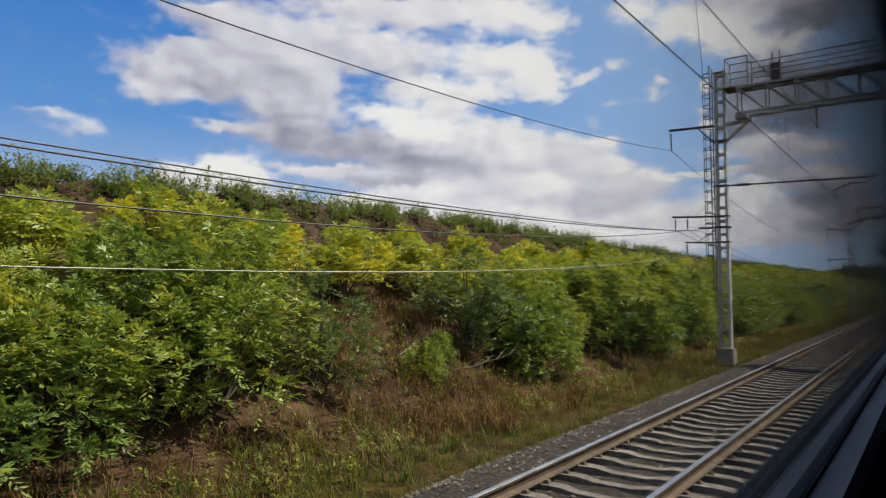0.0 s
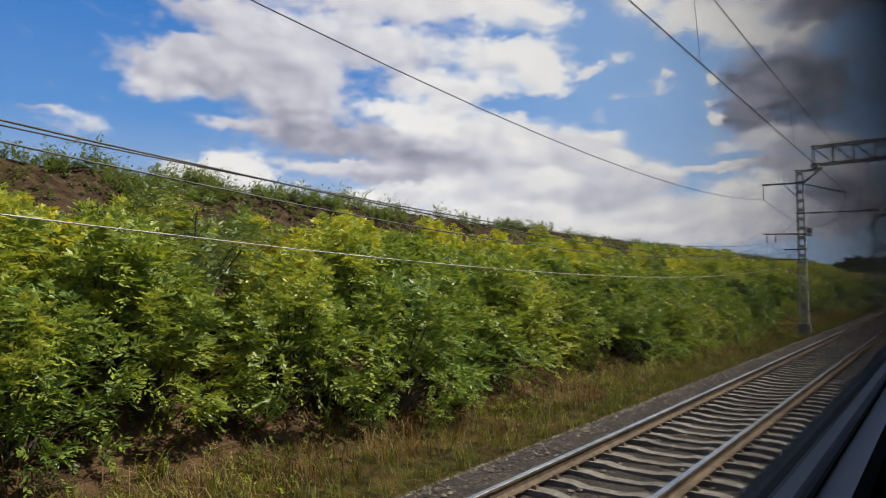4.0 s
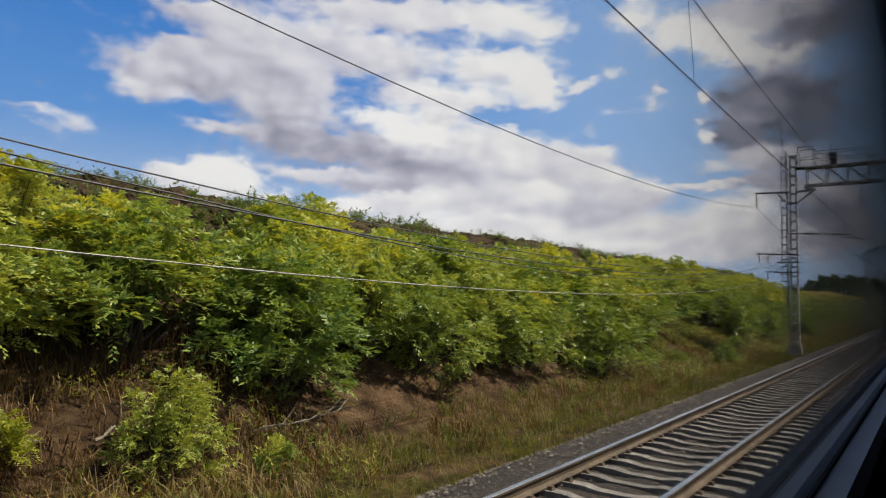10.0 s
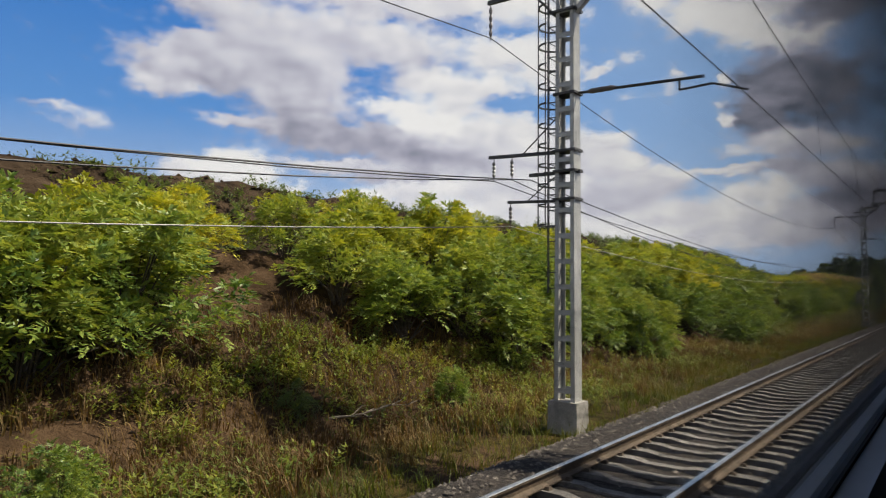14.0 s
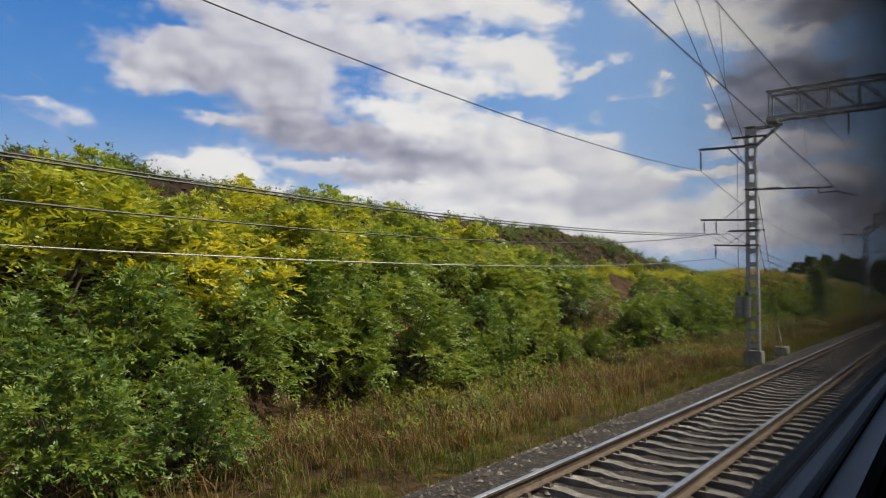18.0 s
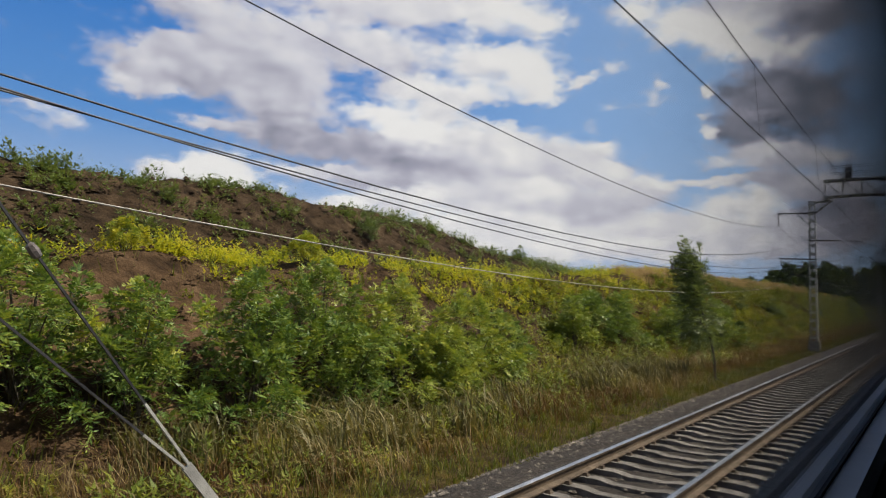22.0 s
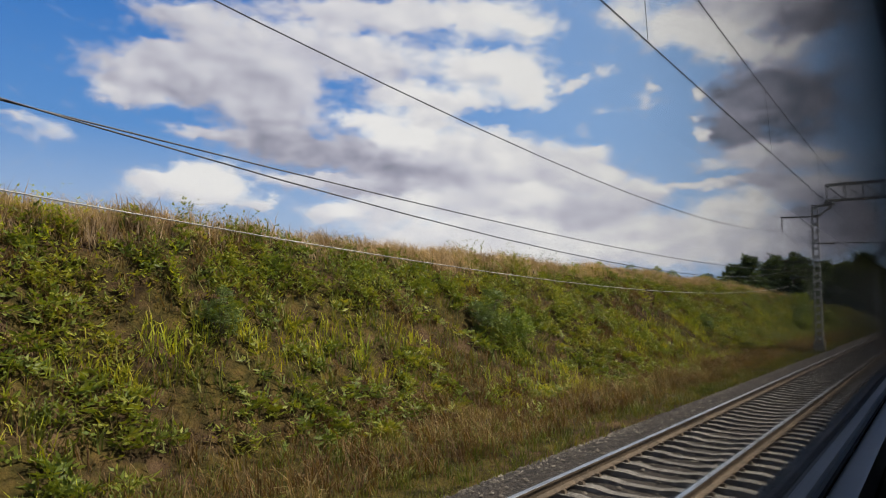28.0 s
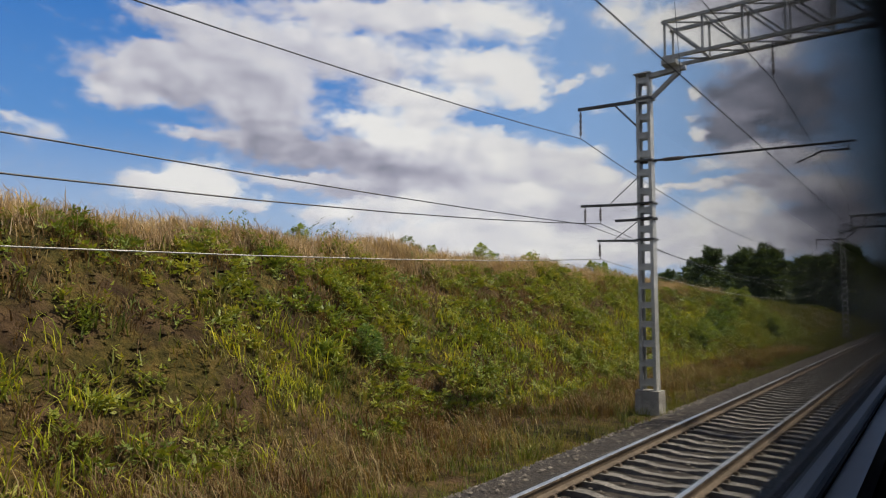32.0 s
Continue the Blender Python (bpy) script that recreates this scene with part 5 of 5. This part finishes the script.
def tufts(cx, cy, each, spread, length, width, rng, droop=0.5, wind=(0.0, 0.0)):
    """Tussocks of curved blades that fan out from a root; length is per tuft."""
    k = len(cx)
    x, y = np.repeat(cx, each) + rng.normal(0, spread, k * each), np.repeat(cy, each) + rng.normal(0, spread, k * each)
    n = k * each
    long = np.repeat(length, each) * rng.uniform(0.55, 1.15, n)
    a = rng.uniform(0, 6.28, n)
    out = np.stack([np.cos(a) + wind[0], np.sin(a) + wind[1], np.zeros(n)], -1) * (rng.uniform(0.15, 0.75, n) * long)[:, None]
    base = np.stack([x, y, land(x, y) - 0.03], -1)
    b = a + rng.normal(1.57, 0.5, n)
    side = np.stack([np.cos(b), np.sin(b), np.zeros(n)], -1) * (width * rng.uniform(0.6, 1.3, n) / 2)[:, None]
    rise = np.array([0, 0, 1.0])
    mid = base + out * 0.45 + rise * (long * 0.58)[:, None]
    tip = base + out * (1.1 + 0.4 * droop) + rise * (long * (0.95 - droop * rng.uniform(0.05, 0.65, n)))[:, None]
    quads = np.stack([base - side, base + side, mid + side * 0.8, mid - side * 0.8], 1)
    ends = np.stack([mid - side * 0.8, mid + side * 0.8, tip + side * 0.1, tip - side * 0.1], 1)
    return np.concatenate([quads, ends])


patchy = lambda x, y, s, o: np.clip((value_noise(x * s + o, y * s) - 0.35) * 3.2, 0, 1)
x, y = scatter(96000, -8.8, -5.4, -3, 300, lambda x, y: (0.3 + 0.7 * patchy(x, y, 0.6, 9)) * np.clip((-5.3 - x) * 1.8, 0, 1))
stuff("verge_grass", blades(x, y, RNG.uniform(0.08, 0.28, len(x)), RNG.uniform(0.01, 0.024, len(x)), RNG.uniform(0.1, 0.8, len(x)), RNG), GRASS, "short green grass on the verge beside the ballast", "grass")
x, y = scatter(6500, -9.6, -6.0, -3, 300, lambda x, y: 0.25 + 0.85 * patchy(x, y, 0.5, 17))
stuff("verge_tussocks", tufts(x, y, 12, 0.07, RNG.uniform(0.2, 0.5, len(x)), 0.018, RNG), GRASS, "tussocks of olive green grass on the verge", "grass")
x, y = scatter(90000, -11.5, -6.7, -3, 300, lambda x, y: np.where((y < 140) & (x < -10), 0.0, np.where(y < 110, 0.5, 1.0)) * (0.2 + 0.8 * patchy(x, y, 0.45, 40)) * np.clip((-6.5 - x) * 1.2, 0, 1))
stuff("dry_grass", blades(x, y, RNG.uniform(0.12, 0.45, len(x)), RNG.uniform(0.01, 0.026, len(x)), RNG.uniform(0.1, 0.85, len(x)), RNG), DRY, "dry reddish-brown and straw-coloured grass", "grass")
x, y = scatter(7500, -11.0, -7.0, -3, 300, lambda x, y: np.where((y < 120) & (x < -9.6), 0.0, np.where(y < 100, 0.6, 1.0)) * (0.2 + 0.8 * patchy(x, y, 0.4, 40)))
stuff("dry_tussocks", tufts(x, y, 13, 0.09, RNG.uniform(0.3, 0.75, len(x)), 0.02, RNG, 0.8, (-0.3, -0.2)), DRY, "tussocks of red-brown dry grass at the foot of the bank", "grass")
x, y = scatter(8200, -14.0, -7.8, 5, 180, lambda x, y: np.where(np.min([abs(y - c) / w for c, w, deep in ((13.0, 3.0, 2), (84.5, 4.6, 1), (117.0, 9.0, 1), (119.6, 2.8, 3), (140.5, 1.8, 3), (168.5, 7.5, 3))], axis=0) < 1, 1.0, 0.02))
stuff("gap_tussocks", tufts(x, y, 12, 0.14, RNG.uniform(0.25, 0.7, len(x)), 0.022, RNG, 0.7), DRY, "tall red-brown dead grass between the bushes", "grass")
bare = lambda x, y: np.where((y > 162) & (y < 214) & (x < -12.4), np.where(y < 197, 0.14, 0.5), 1.0)
x, y = scatter(100000, -16.4, -9.4, 150, 330, lambda x, y: (0.06 + 0.94 * patchy(x, y, 0.35, 70) * patchy(x, y, 1.1, 31)) * bare(x, y))
stuff("bank_grass", blades(x, y, RNG.uniform(0.12, 0.4, len(x)), RNG.uniform(0.02, 0.045, len(x)), RNG.uniform(0.1, 0.85, len(x)), RNG), GRASS, "patchy green grass on the bank", "grass")
x, y = scatter(8600, -16.6, -9.0, 150, 330, lambda x, y: np.where((y > 216) & (x > -10.9), 0.12, 1.0) * (0.04 + 0.9 * patchy(x, y, 0.4, 71) * patchy(x, y, 1.0, 15)) * bare(x, y))
stuff("bank_tussocks", tufts(x, y, 10, 0.1, RNG.uniform(0.25, 0.65, len(x)), 0.036, RNG), GRASS, "dense green tussocks on the bank", "grass")


def clumps(n, each, spread, x0, x1, y0, y1, keep):
    """Plants gathered in tufts."""
    cx, cy = scatter(n, x0, x1, y0, y1, keep)
    grow = np.repeat(RNG.uniform(0.55, 1.25, len(cx)), each)
    k = len(cx) * each
    return np.repeat(cx, each) + RNG.normal(0, spread, k), np.repeat(cy, each) + RNG.normal(0, spread, k), grow


x, y, grow = clumps(3600, 12, 0.22, -16.2, -8.2, 150, 325, lambda x, y: np.where(y > 216, 0.7, 1.0) * np.where((y > 216) & (x > -10.9), 0.15, 1.0) * (0.06 + 0.8 * patchy(x, y, 0.25, 21) * patchy(x, y, 0.9, 47)) * bare(x, y))
stuff("bank_weeds", weeds(x, y, RNG.uniform(0.25, 0.6, len(x)) * grow, RNG, 7, 0.24, 0.06), WEED, "tufts of green weeds with narrow leaves on the bank", "weeds")
x, y, grow = clumps(1000, 12, 0.3, -16.6, -9.5, 158, 325, lambda x, y: (0.15 + 0.85 * patchy(x, y, 0.2, 77)) * bare(x, y))
stuff("tall_weeds", weeds(x, y, RNG.uniform(0.5, 1.0, len(x)) * grow, RNG, 12, 0.22, 0.065), WEED, "taller yellow-green weed clumps on the bank", "weeds")
x, y, grow = clumps(700, 9, 0.22, -13.0, -7.4, 106, 128, lambda x, y: 0.1 + 0.8 * patchy(x, y, 0.5, 63))
stuff("gap_weeds", weeds(x, y, RNG.uniform(0.2, 0.55, len(x)) * grow, RNG, 9, 0.16, 0.05), WEED, "olive green weeds among the dead grass", "weeds")
x, y = scatter(9000, -12, -7.2, -3, 200, lambda x, y: patchy(x, y, 0.5, 55))
stuff("verge_weeds", weeds(x, y, RNG.uniform(0.2, 0.6, len(x)), RNG, 11, 0.15, 0.045), WEED, "low green weeds along the foot of the bushes", "weeds")
x, y, grow = clumps(1500, 11, 0.28, -20.5, -14.2, 158, 232, lambda x, y: np.where(x > -15.8, 0.1, np.where(x > -18.2, 0.12, 0.05)) + 0.8 * patchy(x, y, 0.4, 33) * np.where(x > -15.8, 0.12, 0.8))
stuff("yellow_weeds", weeds(x, y, RNG.uniform(0.3, 0.8, len(x)) * grow, RNG, 13, 0.17, 0.055), GOLDWEED, "bright yellow-green weeds along the edge of the bank", "weeds")
x, y, grow = clumps(3800, 8, 0.35, -32, -18, -10, 225, lambda x, y: 0.15 + 0.85 * patchy(x, y, 0.3, 12))
stuff("heap_weeds", weeds(x, y, RNG.uniform(0.2, 0.55, len(x)) * grow, RNG, 8, 0.22, 0.07), LEAF_GREY, "sparse grey-green weeds on the bare spoil heap", "weeds")
# scrub on the ridge and on the far plateau, against the sky
x, y, grow = clumps(460, 14, 0.3, -28.5, -24.5, 2, 84, lambda x, y: np.where(y < 62, 0.5 + 0.5 * patchy(x, y, 0.2, 5), 0.06 + 0.2 * patchy(x, y, 0.2, 5)))
stuff("ridge_scrub", weeds(x, y, RNG.uniform(0.4, 1.15, len(x)) * grow, RNG, 20, 0.24, 0.075), LEAF_GREY, "grey-green scrub along the ridge", "scrub")
x, y, grow = clumps(260, 12, 0.3, -28, -21.5, 82, 222, lambda x, y: 0.6 + 0 * x)
stuff("heap_scrub", weeds(x, y, RNG.uniform(0.3, 0.8, len(x)) * grow, RNG, 16, 0.26, 0.085), LEAF_GREY, "small scrub on the spoil heap", "scrub")
x, y, grow = clumps(80, 40, 0.75, -60, -32, 270, 350, lambda x, y: 0.7 + 0 * x)
stuff("plateau_scrub", weeds(x, y, RNG.uniform(1.2, 3.6, len(x)) * grow, RNG, 18, 0.4, 0.14), LEAF_FAR_HAZED, "dark green scrub and young trees on the plateau", "scrub")
x, y = scatter(9000, -19.5, -15.6, 216, 330, lambda x, y: np.where(y < 275, 1.0, 0.5) * 0.45 + 0.55 * patchy(x, y, 0.4, 88))
stuff("crest_grass", tufts(x, y, 14, 0.12, RNG.uniform(0.5, 1.05, len(x)), 0.02, RNG, 0.6, (-0.4, -0.2)), CREST, "tall pinkish dry grass along the crest", "grass")
x, y = scatter(7000, -16.4, -9.4, 200, 330, lambda x, y: 1.0 - 0.85 * patchy(x, y, 0.4, 71))
stuff("slope_dry_grass", tufts(x, y, 11, 0.14, RNG.uniform(0.2, 0.55, len(x)), 0.026, RNG, 0.8), DRY, "brown dry grass between the weeds on the slope", "grass")
x, y = scatter(2000, -13.2, -9.4, 212, 305, lambda x, y: patchy(x, y, 0.3, 150))
stuff("yellow_grass", tufts(x, y, 10, 0.13, RNG.uniform(0.3, 0.7, len(x)), 0.026, RNG, 0.4), GOLDWEED, "upright yellow-green grass low on the slope", "grass")
x, y = scatter(620, -11.4, -7.9, 178, 201, lambda x, y: patchy(x, y, 0.5, 61))
stuff("reeds", tufts(x, y, 12, 0.12, RNG.uniform(0.7, 1.25, len(x)), 0.034, RNG, 0.9, (-0.5, -0.3)), REED, "tall pale reeds bending in the wind", "reeds")
cx, cy = scatter(2800, -16.3, -9.6, 196, 318, lambda x, y: 0.12 + 0.88 * patchy(x, y, 0.45, 171))
k = 9
big = np.repeat(RNG.uniform(0.7, 1.5, len(cx)), k)
px, py = np.repeat(cx, k) + RNG.normal(0, 0.1, len(cx) * k), np.repeat(cy, k) + RNG.normal(0, 0.1, len(cx) * k)
ang = RNG.uniform(0, 6.28, len(px))
at = np.stack([px, py, land(px, py) + 0.02 + 0.16 * RNG.random(len(px)) * big], -1)
way = np.stack([np.cos(ang), np.sin(ang), RNG.uniform(0.5, 1.7, len(px))], -1)
stuff("bank_herbs", fronds(RNG, at, way, 0.3 * big, 6, 0.15, 0.062, 0.5, 0.3), WEED, "low leafy green herbs in patches on the bank", "herbs")
x, y = scatter(2600, -10.4, -6.9, 140, 300, lambda x, y: 0.1 + 0.9 * patchy(x, y, 0.4, 93))
stuff("seed_grass", tufts(x, y, 8, 0.14, RNG.uniform(0.45, 0.9, len(x)), 0.015, RNG, 0.8, (-0.5, -0.3)), STRAW, "golden long grass with bent stalks at the foot of the bank", "grass")
x, y = scatter(1400, -10.0, -6.9, -3, 140, lambda x, y: patchy(x, y, 0.5, 93))
stuff("bent_grass", tufts(x, y, 7, 0.14, RNG.uniform(0.35, 0.75, len(x)), 0.014, RNG, 0.9, (-0.5, -0.3)), STRAW, "bent straw-coloured stalks at the foot of the bushes", "grass")
x, y = scatter(45000, -17.0, -5.5, 300, 430, lambda x, y: 0.3 + 0.7 * patchy(x, y, 0.3, 140))
stuff("distant_grass", blades(x, y, RNG.uniform(0.2, 0.6, len(x)), RNG.uniform(0.03, 0.08, len(x)), RNG.uniform(0.1, 0.7, len(x)), RNG), GRASS, "rough green grass further down the line", "grass")
